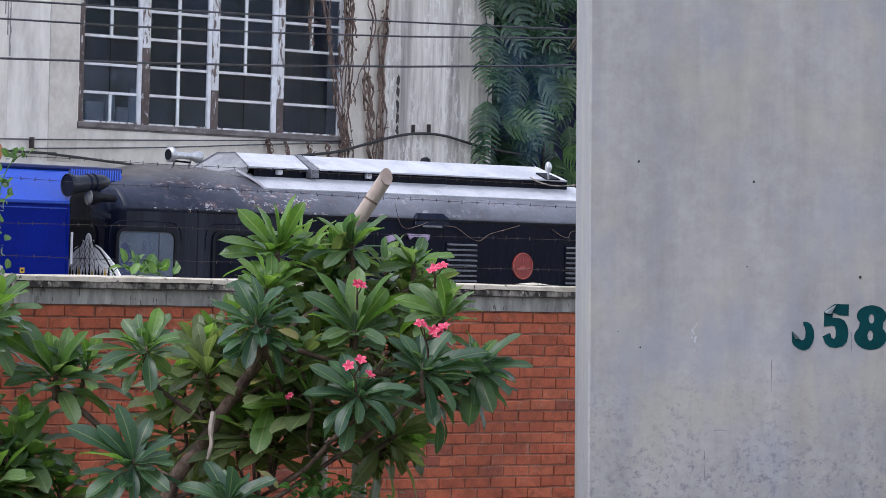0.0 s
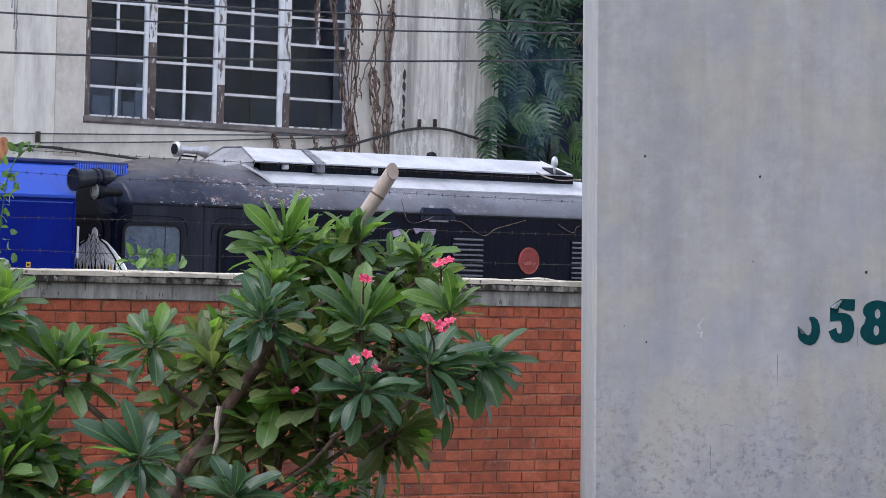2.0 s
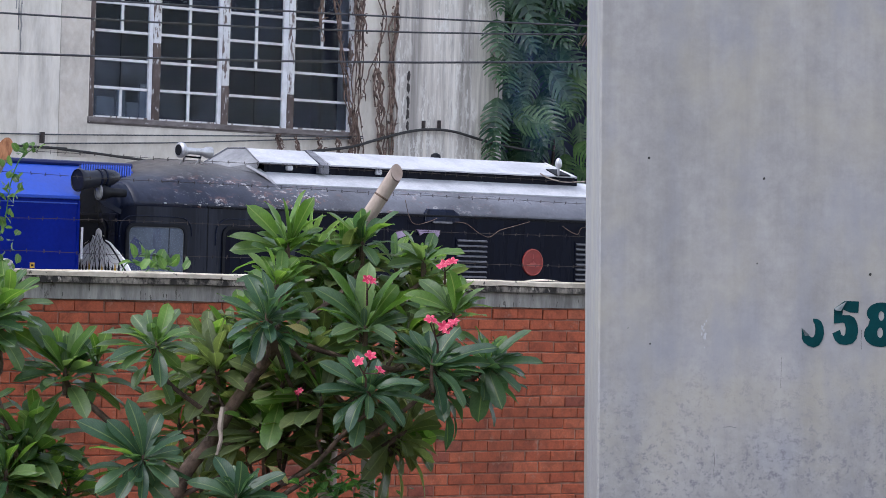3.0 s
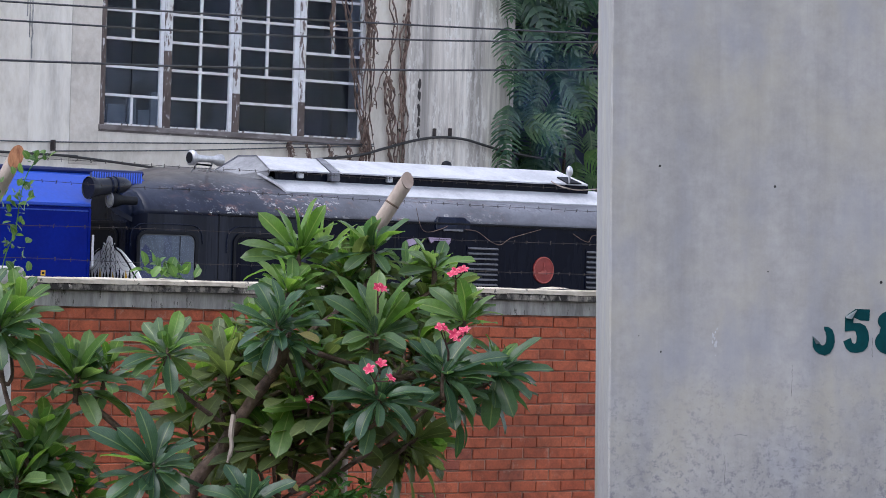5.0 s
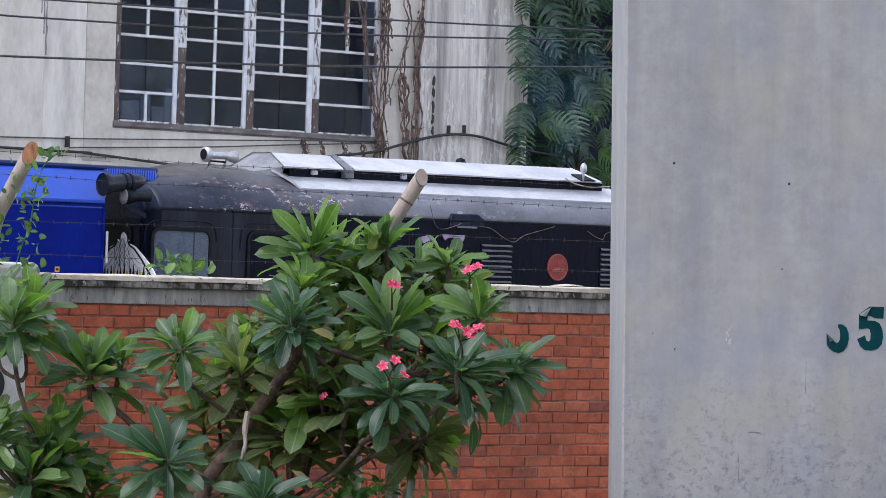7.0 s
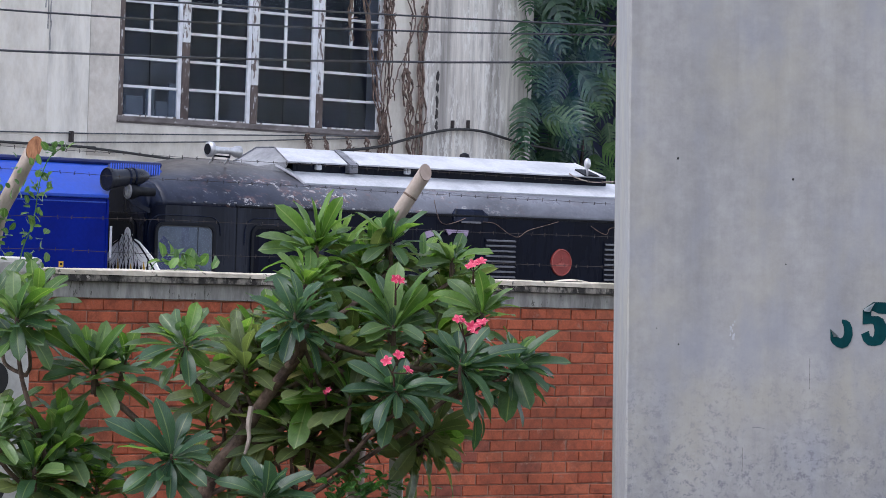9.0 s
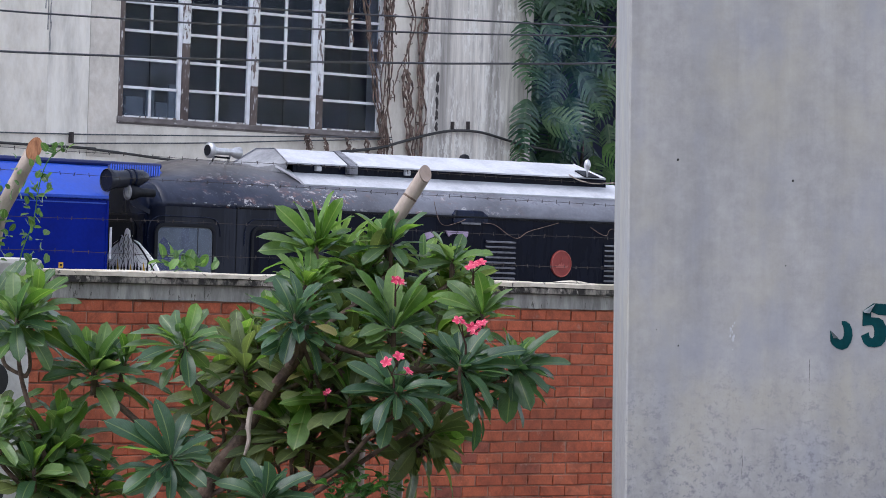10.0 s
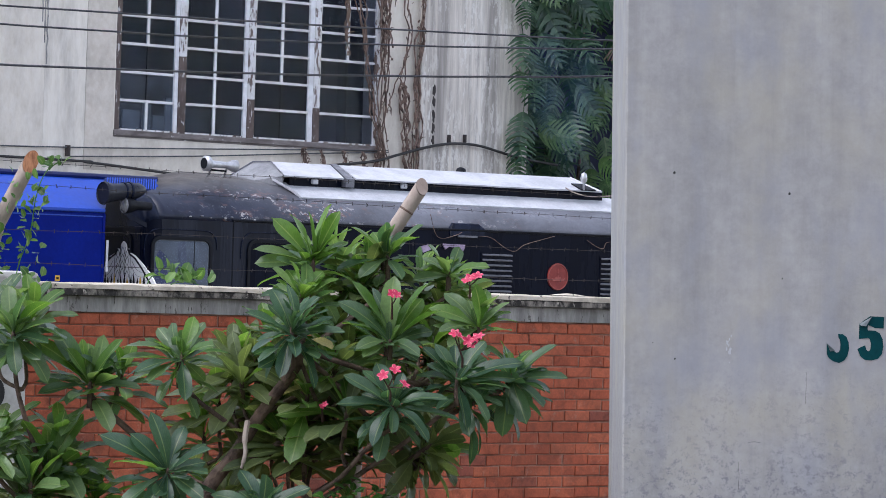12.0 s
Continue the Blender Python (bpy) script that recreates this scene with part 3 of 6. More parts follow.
def pier_shaft():
    c = 0.010
    out = [(c, 0), (2.6 - c, 0), (2.6, c), (2.6, 2.0 - c), (2.6 - c, 2.0), (c, 2.0), (0, 2.0 - c), (0, c)]
    bm = bmesh.new()
    for z0, z1, d in ((-0.2, 9.0, 0.0),):
        loft(bm, [[(x - d if x < 1 else x + d, y - d if y < 1 else y + d, z) for x, y in out] for z in (z0, z1)], closed=True)
    part("shaft", bm, M_CONC, pier)
    # raised fins where formwork sheets met
    for x, z0, z1 in ((1.28, 2.3, 8.9), (0.59, 0.4, 1.955)):
        part("formwork_fin", boxed(x, x + 0.006, -0.0006, 0.004, z0, z1), M_CONC, pier)
    for x, z, r in ((0.25, 2.58, 0.007), (0.832, 2.48, 0.007), (1.372, 2.0, 0.008), (0.262, 1.64, 0.005), (0.80, 2.05, 0.004), (0.15, 1.72, 0.003)):
        bm = bmesh.new()
        bmesh.ops.create_icosphere(bm, subdivisions=1, radius=r, matrix=Matrix.Translation((x, 0, z)) @ Matrix.Diagonal((1, 0.45, 1.1, 1)))
        part("tie_hole", bm, M_CABLE, pier, "dark tie hole")
    for x, z0, z1, w in ((0.925, 1.42, 1.58, 0.0012), (0.59, 0.98, 1.12, 0.0012), (1.33, 1.62, 1.72, 0.001)):
        pts = [(x + 0.004 * noise.noise((k * 1.7, x, 0)), 0.0, z0 + (z1 - z0) * k / 7) for k in range(8)]
        part("crack", tubed(pts, w * 0.85, 4), M_CABLE, pier, "fine dark crack")
    part("scratch", tubed([(0.635, 0, 1.222), (0.67, 0, 1.225), (0.70, 0, 1.220)], 0.0018, 4), M_SLAT, pier)
    bm = bmesh.new()
    for k in range(16):
        x, z = 0.535 + rng.uniform(-0.014, 0.014), 1.70 + rng.gauss(0, 0.035)
        bmesh.ops.create_icosphere(bm, subdivisions=1, radius=rng.uniform(0.003, 0.010), matrix=Matrix.Translation((x, 0, z)) @ Matrix.Diagonal((0.7, 0.15, 1.3, 1)))
    part("paint_splash", bm, M_WHITE, pier, "dried white splash")


pier_shaft()


def sticker(outline, holes=(), flap=()):
    """A die-cut vinyl numeral, peeling where it has a flap; outlines in millimetres from the foot of the middle one."""
    bm = bmesh.new()
    edges = []
    for loop in (outline, *holes):
        vs = [bm.verts.new((1.182 + a * 0.00096, -0.0022, 1.641 + b * 0.00095)) for a, b in loop]
        edges += [bm.edges.new((vs[k], vs[(k + 1) % len(vs)])) for k in range(len(vs))]
    bmesh.ops.triangle_fill(bm, use_beauty=True, edges=edges)
    faces = bmesh.ops.extrude_face_region(bm, geom=list(bm.faces))["geom"]
    for vert in faces:
        if isinstance(vert, bmesh.types.BMVert):
            vert.co.y = 0.001
    bmesh.ops.recalc_face_normals(bm, faces=bm.faces)
    ob = part("numeral", bm, M_GREENNUM, pier, "dark green vinyl numeral with a peeling corner" if flap else "dark green vinyl numeral")
    if flap:
        pts = [(1.182 + a * 0.00096, -y, 1.641 + b * 0.00095) for a, b, y in flap]
        part("peeled_flap", slab(bmesh.new(), pts, (0, -0.0012, 0)), M_FLAP, ob, "curled grey backing of the vinyl")


def oval(cx, cz, rx, rz, a0=0, a1=360, n=20):
    return [(cx + rx * math.cos(radians(a0 + (a1 - a0) * k / n)), cz + rz * math.sin(radians(a0 + (a1 - a0) * k / n))) for k in range(n + (a1 - a0 != 360))]


sticker([(-101, 140), (-78, 139), (-58, 125), (-46, 96), (-43, 60), (-52, 25), (-69, -2), (-97, -14), (-127, -5), (-149, 12), (-160, 32), (-161, 90), (-150, 76), (-124, 50), (-108, 40), (-96, 46), (-90, 62), (-89, 86), (-93, 110), (-101, 124)],
        flap=[(-161, 90, 0.004), (-152, 82, 0.012), (-119, 51, 0.012), (-143, 47, 0.004)])
sticker([(65, 236), (140, 233), (137, 172), (92, 174), (55, 190), (53, 161), (92, 160), (117, 146), (132, 116), (137, 75), (129, 35), (108, 10), (73, 1), (38, 5), (15, 25), (0, 62), (41, 82), (48, 56), (61, 49), (69, 60), (71, 90), (65, 115), (55, 120), (8, 115), (9, 195)],
        flap=[(9, 195, 0.004), (74, 233, 0.004), (44, 182, 0.014), (18, 185, 0.012)])
sticker(oval(259, 172, 78, 57, -38, 218, 24) + oval(253, 60, 86, 68, 138, 402, 26), [oval(258, 157, 15, 25), oval(252, 68, 15, 27)])

# ---- unseen frontage added behind the viewer, tall enough to darken pane reflections ----
backdrop = thing("unseen_backdrop", pose(0, -16, 0), "plain grey frontage added out of view behind the viewer", "building", kind="structure")
part("frontage", boxed(-60, 60, -1, 0, 0, 15), M_BEAM, backdrop)

# ---- rails and ballast under the trains ----
track = thing("railway_track", TRAIN_AT, "steel rails on a low bed of ballast", "railway track", kind="structure")
part("ballast", loft(bmesh.new(), [[(s, -0.9, 0.0), (s, -0.4, 0.12), (s, 3.1, 0.12), (s, 3.6, 0.0)] for s in (-40, 40)], closed=True), M_GRAVEL, track)
for y in (0.85, 1.85):
    part("rail", boxed(-40, 40, y - 0.035, y + 0.035, 0.12, 0.26), M_STEEL, track)

# ---- black diesel locomotive ----
loco = thing("black_locomotive", TRAIN_AT, "black diesel locomotive with sooty grey roof and white roof panels", "locomotive")
HALF = 1.35


def section(s, side, gutter, shoulder, top, ty):
    """Half outlines of the body at s, mirrored: side wall, gutter and domed roof."""
    half = [(side, 0.95), (side, gutter - 0.02), (side + 0.03, gutter + 0.05), (side + 0.09, gutter + 0.14), (side + 0.20, gutter + 0.235), (side + 0.36, shoulder), (side + 0.62, (shoulder + top) / 2 + 0.03), (ty, top)]
    return [(s, y, z) for y, z in half] + [(s, 2 * HALF - y, z) for y, z in half[::-1]]


def loco_body():
    # cab: rounded nose, domed roof
    nose = [(-6.37, 0.10, 2.30, 2.42, 2.48, 1.2), (-6.365, 0.07, 2.58, 2.74, 2.82, 1.2), (-6.34, 0.04, 2.64, 2.84, 2.85, 1.2), (-6.29, 0.015, 2.665, 2.91, 2.89, 1.2),
            (-6.20, 0.0, 2.675, 2.955, 2.93, 1.2), (-6.08, 0.0, 2.675, 2.985, 2.98, 1.2), (-5.9, 0.0, 2.675, 3.005, 3.04, 1.2), (-5.6, 0.0, 2.675, 3.01, 3.12, 1.2), (-5.3, 0.0, 2.675, 3.015, 3.21, 1.2), (-4.95, 0.0, 2.675, 3.015, 3.275, 1.2), (-4.4, 0.0, 2.675, 3.01, 3.27, 1.2), (-4.05, 0.0, 2.675, 2.99, 3.24, 1.2), (-3.75, 0.0, 2.675, 2.985, 3.18, 1.2), (-3.4, 0.0, 2.675, 2.985, 3.10, 1.2),
            (0.0, 0.0, 2.675, 2.985, 3.10, 1.2), (9.0, 0.0, 2.675, 2.985, 3.10, 1.2)]
    rings = [section(*n) for n in nose]
    lower, upper = [r[:2] + r[-2:] for r in rings], [[p for p in r[1:-1]] for r in rings]
    flank = part("body_side", loft(bmesh.new(), lower, closed=True), M_BLACK, loco, "glossy black body side", smooth=True)
    flank.data.set_sharp_from_angle(angle=radians(40))
    part("nose_cap", loft(bmesh.new(), upper[:5], closed=True), M_NOSE, loco, "sooty black rounded nose", smooth=True)
    bm = loft(bmesh.new(), upper[4:], closed=True)
    part("roof", bm, M_CABROOF, loco, "sooty grey roof with flaking paint", smooth=True)
    # thin sheet laid over the body side to carry the painted reflections
    part("cab_reflection_sheet", boxed(-6.17, -3.72, -0.004, 0.004, 0.96, 2.652), M_CABSIDE, loco, "black cab side sheet with soft vertical reflections in its colour")
    # gutter strip, a shallow ledge along the roof's foot
    part("gutter", boxed(-5.10, 9, -0.018, 0.02, 2.657, 2.683, bevel=0.006), M_RUBBER, loco)
    for k in range(17):
        c = -5.75 + 0.165 * k + 0.03 * math.sin(k * 2.7)
        part("rivet", boxed(c, c + 0.022, -0.012, 0.03, 2.690 + 0.012 * math.sin(k * 1.9), 2.706 + 0.012 * math.sin(k * 1.9), bevel=0.005), M_SLAT if k % 3 else M_HORN, loco)
    # underframe and bogies, below the wall's edge
    part("underframe", boxed(-6.4, 9, 0.12, 2.58, 0.62, 0.95), M_RUBBER, loco)
    for s in (-4.6, -2.8, 4.0, 5.8):
        for y in (0.80, 1.80):
            bm = bmesh.new()
            bmesh.ops.create_cone(bm, cap_ends=True, segments=24, radius1=0.40, radius2=0.40, depth=0.12, matrix=Matrix.Translation((s, y, 0.66)) @ Matrix.Rotation(radians(90), 4, "X"))
            part("wheel", bm, M_STEEL, loco)


loco_body()


def loco_roof():
    """White sloping panels, the raised hatch over a black shade band, and the ribs between its lids."""
    def lower(s):
        k = min(1, max(0, (s + 3.97) / 0.20))
        z = 3.005 + 0.235 * (1 - k) ** 0.8
        y = 0.36 + 0.34 * (1 - k)
        return [(s, y, z), (s, max(0.74, y + 0.01), max(3.196, z + 0.005)), (s, max(0.74, y + 0.01), max(3.17, z - 0.02)), (s, y + 0.01, z - 0.03)]
    part("white_panel", loft(bmesh.new(), [lower(s) for s in (-3.96, -3.93, -3.90, -3.87, -3.83, -3.80, -3.77, -3.0, -2.1, -1.2, -0.3, 0.6, 1.5, 9.0)], closed=True), M_WHITE, loco, "white sloping roof panel")
    # black box under the eave stands for the lid's shadow
    part("lid_shade_band", boxed(-3.74, 1.58, 0.66, 1.0, 3.10, 3.30), M_BLACK, loco, "black band standing for the shadow under the hatch lid")
    # lids: eaves at y 0.56, ridge at y 1.15
    eave, ridge = (0.56, 3.278), (1.15, 3.462)
    for e0, e1, r0, r1 in ((-3.90, -2.94, -3.67, -2.72), (-2.74, 1.47, -2.58, 1.42)):
        n = 14
        bm = bmesh.new()
        rings = []
        for k in range(n + 1):
            f = k / n
            w = 0.006 * noise.noise((k * 1.7, e0, 0))
            a, c = e0 + (e1 - e0) * f, r0 + (r1 - r0) * f
            rings.append([(a, eave[0] + w, eave[1] + w), (c, ridge[0], ridge[1] + w * 0.5), (c, ridge[0], ridge[1] - 0.018), (a, eave[0] + 0.01, eave[1] - 0.018 + w)])
        part("hatch_lid", loft(bm, rings, closed=True), M_WHITE, loco, "white hatch lid with a ragged lower edge")
    part("hatch_top", slab(bmesh.new(), [(-3.67, 1.15, 3.456), (1.42, 1.15, 3.456), (1.42, 1.53, 3.456), (-3.67, 1.53, 3.456)], (0, 0, -0.02)), M_ROOF, loco)
    part("hatch_far_side", slab(bmesh.new(), [(-3.67, 1.53, 3.45), (1.42, 1.53, 3.45), (1.8, 2.1, 3.2), (-2.9, 2.1, 3.2)], (0, 0, -0.02)), M_WHITE, loco)
    # faceted sheet end of the hatch, folded along its ridges
    bm = bmesh.new()
    v = [bm.verts.new(p) for p in ((-3.90, 0.57, 3.272), (-3.67, 1.15, 3.456), (-3.67, 1.53, 3.456), (-3.98, 1.60, 3.27), (-4.02, 1.10, 3.20), (-3.90, 0.64, 3.14))]
    for a in ((0, 1, 4, 5), (1, 2, 3, 4)):
        bm.faces.new([v[k] for k in a])
    bmesh.ops.recalc_face_normals(bm, faces=bm.faces)
    bmesh.ops.solidify(bm, geom=list(bm.faces), thickness=0.02)
    part("hatch_end", bm, M_SHEET, loco, "grey sheet closing the hatch")
    part("hatch_end_fold", tubed([(-3.905, 0.565, 3.276), (-3.675, 1.15, 3.464), (-3.675, 1.53, 3.464), (-3.985, 1.60, 3.275)], 0.010, 5), M_SLAT, loco)
    part("hatch_rib", slab(bmesh.new(), [(-2.90, 0.552, 3.270), (-2.78, 0.552, 3.270), (-2.60, 1.155, 3.472), (-2.70, 1.155, 3.472)], (0, 0.004, -0.03)), M_SLAT, loco, "grey rib between the lids")
    part("hatch_post", boxed(-2.90, -2.77, 0.56, 0.67, 3.165, 3.27), M_SLAT, loco)
    for s in (-3.40, -1.94):
        part("hatch_latch", boxed(s, s + 0.09, 0.61, 0.67, 3.185, 3.255, bevel=0.015), M_WHITE, loco, "white latch block")
    part("lid_edge", tubed([(1.47, 0.555, 3.268), (1.40, 1.12, 3.455)], 0.018, 6), M_WHITE, loco)
    part("lid_gap", slab(bmesh.new(), [(1.10, 0.545, 3.292), (1.36, 0.545, 3.292), (1.34, 0.80, 3.375), (1.14, 0.80, 3.375)], (0, 0.004, -0.016)), M_RUBBER, loco, "dark gap in the lid")
    part("roof_lamp", loft(bmesh.new(), [[(1.14 + r * math.cos(k * math.pi / 6), 0.55 + r * math.sin(k * math.pi / 6), z) for k in range(12)] for r, z in ((0.016, 3.28), (0.016, 3.37), (0.042, 3.40), (0.048, 3.45), (0.036, 3.50), (0.010, 3.52))], closed=True), M_HORN, loco, "small dull roof lamp", smooth=True)
    part("lamp_cable", tubed(curve([(0.80, 0.53, 3.30), (0.95, 0.52, 3.24), (1.25, 0.52, 3.20), (1.7, 0.5, 3.23)]), 0.009, 5), M_STUBBARK, loco)
    part("vent_dome", loft(bmesh.new(), [[(-0.22 + r * math.cos(k * math.pi / 8), 1.5 + r * math.sin(k * math.pi / 8), z) for k in range(16)] for r, z in ((0.075, 3.36), (0.075, 3.47), (0.06, 3.515), (0.02, 3.535))], closed=True), M_RUBBER, loco, "black domed roof vent", smooth=True)
    # tears and scuffs on the white sheets
    for s, y, z in ((-0.6, 0.50, 3.065), (0.30, 0.55, 3.085), (0.45, 0.5, 3.06), (-2.2, 0.45, 3.04)):
        part("seam", tubed([(s, y, z), (s + 0.03, y + 0.08, z + 0.035), (s + 0.02, y + 0.15, z + 0.072)], 0.005, 4), M_SLAT, loco)


loco_roof()


def loco_horn():
    """Twin-ended air horn on a bracket."""
    pts = [(-5.16, 3.375, 0.050), (-5.15, 3.375, 0.098), (-5.10, 3.375, 0.096), (-5.085, 3.372, 0.070), (-5.05, 3.37, 0.052), (-5.00, 3.37, 0.043), (-4.80, 3.365, 0.043), (-4.77, 3.36, 0.056), (-4.72, 3.36, 0.074), (-4.67, 3.36, 0.076), (-4.655, 3.36, 0.05)]
    bm = bmesh.new()
    loft(bm, [[(s, 0.55 + r * math.cos(k * math.pi / 7), z + r * math.sin(k * math.pi / 7)) for k in range(14)] for s, z, r in pts], closed=True)
    horn = part("air_horn", bm, M_HORN, loco, "dull aluminium air horn", smooth=True)
    # black disc on the capped end stands for the horn's dark inside
    bm = bmesh.new()
    bmesh.ops.create_circle(bm, cap_ends=True, segments=14, radius=0.07, matrix=Matrix.Translation((-5.166, 0.55, 3.375)) @ Matrix.Rotation(radians(90), 4, "Y"))
    part("horn_dark_disc", bm, M_RUBBER, horn)
    for s in (-5.04, -4.80):
        part("bracket", tubed([(s, 0.55, 3.36), (s + 0.02, 0.62, 3.27), (s + 0.02, 0.70, 3.21)], 0.014, 6), M_HORN, horn)
    part("cross_bar", tubed([(-5.04, 0.58, 3.30), (-4.80, 0.58, 3.29)], 0.012, 6), M_RUBBER, horn)


loco_horn()


def loco_front():
    """Intake pipe, marker lamp, cab windows, badge and the painted wings on the cab's end."""
    bm = bmesh.new()
    rows = [(-7.04, 0.136), (-7.02, 0.143), (-6.95, 0.120), (-6.86, 0.106), (-6.72, 0.104), (-6.62, 0.104), (-6.52, 0.092), (-6.44, 0.05)]
    loft(bm, [[(s, 0.02 + r * math.cos(k * math.pi / 9), 2.925 + 0.10 * (s + 7.12) + r * math.sin(k * math.pi / 9)) for k in range(18)] for s, r in rows], closed=True, caps=False)
    loft(bm, [[(s, 0.02 + r * math.cos(k * math.pi / 9), 2.925 + 0.10 * (s + 7.12) + r * math.sin(k * math.pi / 9)) for k in range(18)] for s, r in ((-7.04, 0.136), (-6.98, 0.110), (-6.6, 0.09))], closed=True, caps=False)
    pipe = part("intake_pipe", bm, M_PIPE, loco, "black open-ended intake pipe", smooth=True)
    # black disc across the opening stands for the dark inside the pipe
    bm = bmesh.new()
    bmesh.ops.create_circle(bm, cap_ends=True, segments=18, radius=0.126, matrix=Matrix.Translation((-7.028, 0.02, 2.934)) @ Matrix.Rotation(radians(90), 4, "Y"))
    part("pipe_dark_disc", bm, M_RUBBER, pipe, "black disc standing for the dark inside of the pipe")
    for s in (-6.74, -6.66):
        bm = bmesh.new()
        loft(bm, [[(s + d, 0.02 + r * math.cos(k * math.pi / 9), 2.925 + 0.10 * (s + 7.12) + r * math.sin(k * math.pi / 9)) for k in range(18)] for d, r in ((-0.014, 0.10), (-0.010, 0.116), (0.010, 0.116), (0.014, 0.10))], closed=True)
        part("pipe_clamp", bm, M_NOSE, pipe)
    bm = bmesh.new()
    loft(bm, [[(s, -0.02 + r * math.cos(k * math.pi / 8), 2.80 + 1.15 * r * math.sin(k * math.pi / 8)) for k in range(16)] for s, r in ((-6.745, 0.060), (-6.735, 0.084), (-6.70, 0.086), (-6.64, 0.074), (-6.56, 0.05), (-6.36, 0.045))], closed=True)
    lamp = part("marker_lamp", bm, M_RUBBER, loco, "black round marker lamp", smooth=True)
    bm = bmesh.new()
    bmesh.ops.create_uvsphere(bm, u_segments=14, v_segments=8, radius=0.070, matrix=Matrix.Translation((-6.742, -0.02, 2.80)) @ Matrix.Diagonal((0.35, 1, 1.15, 1)))
    part("lens", bm, M_LENS, lamp, "cloudy lamp glass", smooth=True)
    part("lens_rim", tubed([(-6.748, -0.02 + 0.078 * math.cos(k * math.pi / 8), 2.80 + 0.09 * math.sin(k * math.pi / 8)) for k in range(17)], 0.009, 5), M_SLAT, lamp)
    part("lamp_bracket", slab(bmesh.new(), [(-6.74, -0.03, 2.70), (-6.66, -0.03, 2.70), (-6.40, -0.01, 2.60), (-6.40, -0.01, 2.54), (-6.68, -0.03, 2.64)], (0, 0.02, 0)), M_NOSE, lamp)
    # white grab rail at the body end
    part("grab_rail", tubed([(-6.985, -0.035, 2.37), (-6.985, -0.035, 2.2), (-6.985, -0.035, 1.99)], 0.015, 8), M_WHITE, loco, "white grab rail")

    def rounded(s0, s1, z0, z1, r, y, n=5):
        out = []
        for cx, cz, a0 in ((s1 - r, z1 - r, 0), (s0 + r, z1 - r, 90), (s0 + r, z0 + r, 180), (s1 - r, z0 + r, 270)):
            for k in range(n + 1):
                a = radians(a0 + 90 * k / n)
                out.append((cx + r * math.cos(a), y, cz + r * math.sin(a)))
        return out
    # side cab windows: rubber frame, glass, pale interior behind
    for s0, s1, pale in ((-6.285, -5.455, True), (-4.83, -4.0, False)):
        win = part("cab_window", boxed(s0 + 0.02, s1 - 0.02, 0.012, 0.02, 1.45, 2.40), M_RUBBER, loco, "rounded cab window in a rubber seal")
        ri = [rounded(s0 - 0.04, s1 + 0.04, 1.40, 2.445, 0.12, -0.006), rounded(s0 - 0.04, s1 + 0.04, 1.40, 2.445, 0.12, -0.028), rounded(s0, s1, 1.44, 2.405, 0.09, -0.028), rounded(s0, s1, 1.44, 2.405, 0.09, -0.004)]
        part("seal", loft(bmesh.new(), ri, closed=True, caps=False), M_RUBBER, win)
        bm = bmesh.new()
        bm.faces.new([bm.verts.new(p) for p in rounded(s0, s1, 1.44, 2.405, 0.09, -0.008)])
        ob = part("pane", bm, M_CURTAIN if pale else M_BLACK, win, "pale grey sheet behind the cab glass" if pale else "")
        if pale:
            bm = bmesh.new()
            bm.faces.new([bm.verts.new(p) for p in rounded(s0 + 0.01, s1 - 0.01, 1.45, 2.395, 0.085, -0.014)])
            part("glass", bm, M_CABGLASS, win).visible_shadow = False
            part("window_divider", boxed(s0 + 0.60, s0 + 0.615, -0.013, -0.010, 1.45, 2.395), M_RUBBER, win)
            # flat shapes added for the blue and grey areas in the pane
            part("blue_pane_patch", slab(bmesh.new(), [(s0 + 0.03, -0.0095, 1.50), (s0 + 0.24, -0.0095, 1.50), (s0 + 0.20, -0.0095, 2.20), (s0 + 0.09, -0.0095, 2.28), (s0 + 0.03, -0.0095, 2.20)], (0, -0.001, 0)), M_NAVY, win, "flat blue patch behind the cab glass")
            part("grey_pane_band", slab(bmesh.new(), [(s0 + 0.40, -0.0095, 1.46), (s0 + 0.58, -0.0095, 1.46), (s0 + 0.47, -0.0095, 2.38), (s0 + 0.36, -0.0095, 2.38)], (0, -0.001, 0)), M_SLAT, win, "flat grey slanting band behind the cab glass")
        # raised rain strip over the window, turning down at both ends
        strip = [(s0 - 0.14, -0.012, 2.20), (s0 - 0.13, -0.014, 2.40), (s0 - 0.05, -0.016, 2.50), (s0 + 0.10, -0.016, 2.53), (s1 - 0.15, -0.016, 2.53), (s1 + 0.02, -0.016, 2.51), (s1 + 0.10, -0.014, 2.43), (s1 + 0.12, -0.012, 2.30)]
        part("rain_strip", tubed(curve(strip), 0.006, 6), M_NOSE, win, "raised black rain strip")
    # end face: outline of the dark front window, then the painted wings
    fx = -6.385
    part("front_face", boxed(fx, fx + 0.1, 0.11, 2.59, 0.95, 2.56, bevel=0.03), M_BLACK, loco)
    fw = [[(fx - d, y0, z0) for _, y0, z0 in [(0, c[0], c[2]) for c in rounded(0.30, 1.15, 1.95, 2.47, 0.11, 0)]] for d in (0.0, 0.02)]
    inner = [[(fx - d, c[0], c[2]) for c in rounded(0.33, 1.12, 1.98, 2.44, 0.09, 0)] for d in (0.02, 0.0)]
    part("front_window_seal", loft(bmesh.new(), fw + inner, closed=True, caps=False), M_RUBBER, loco)
    y_mid = 0.44
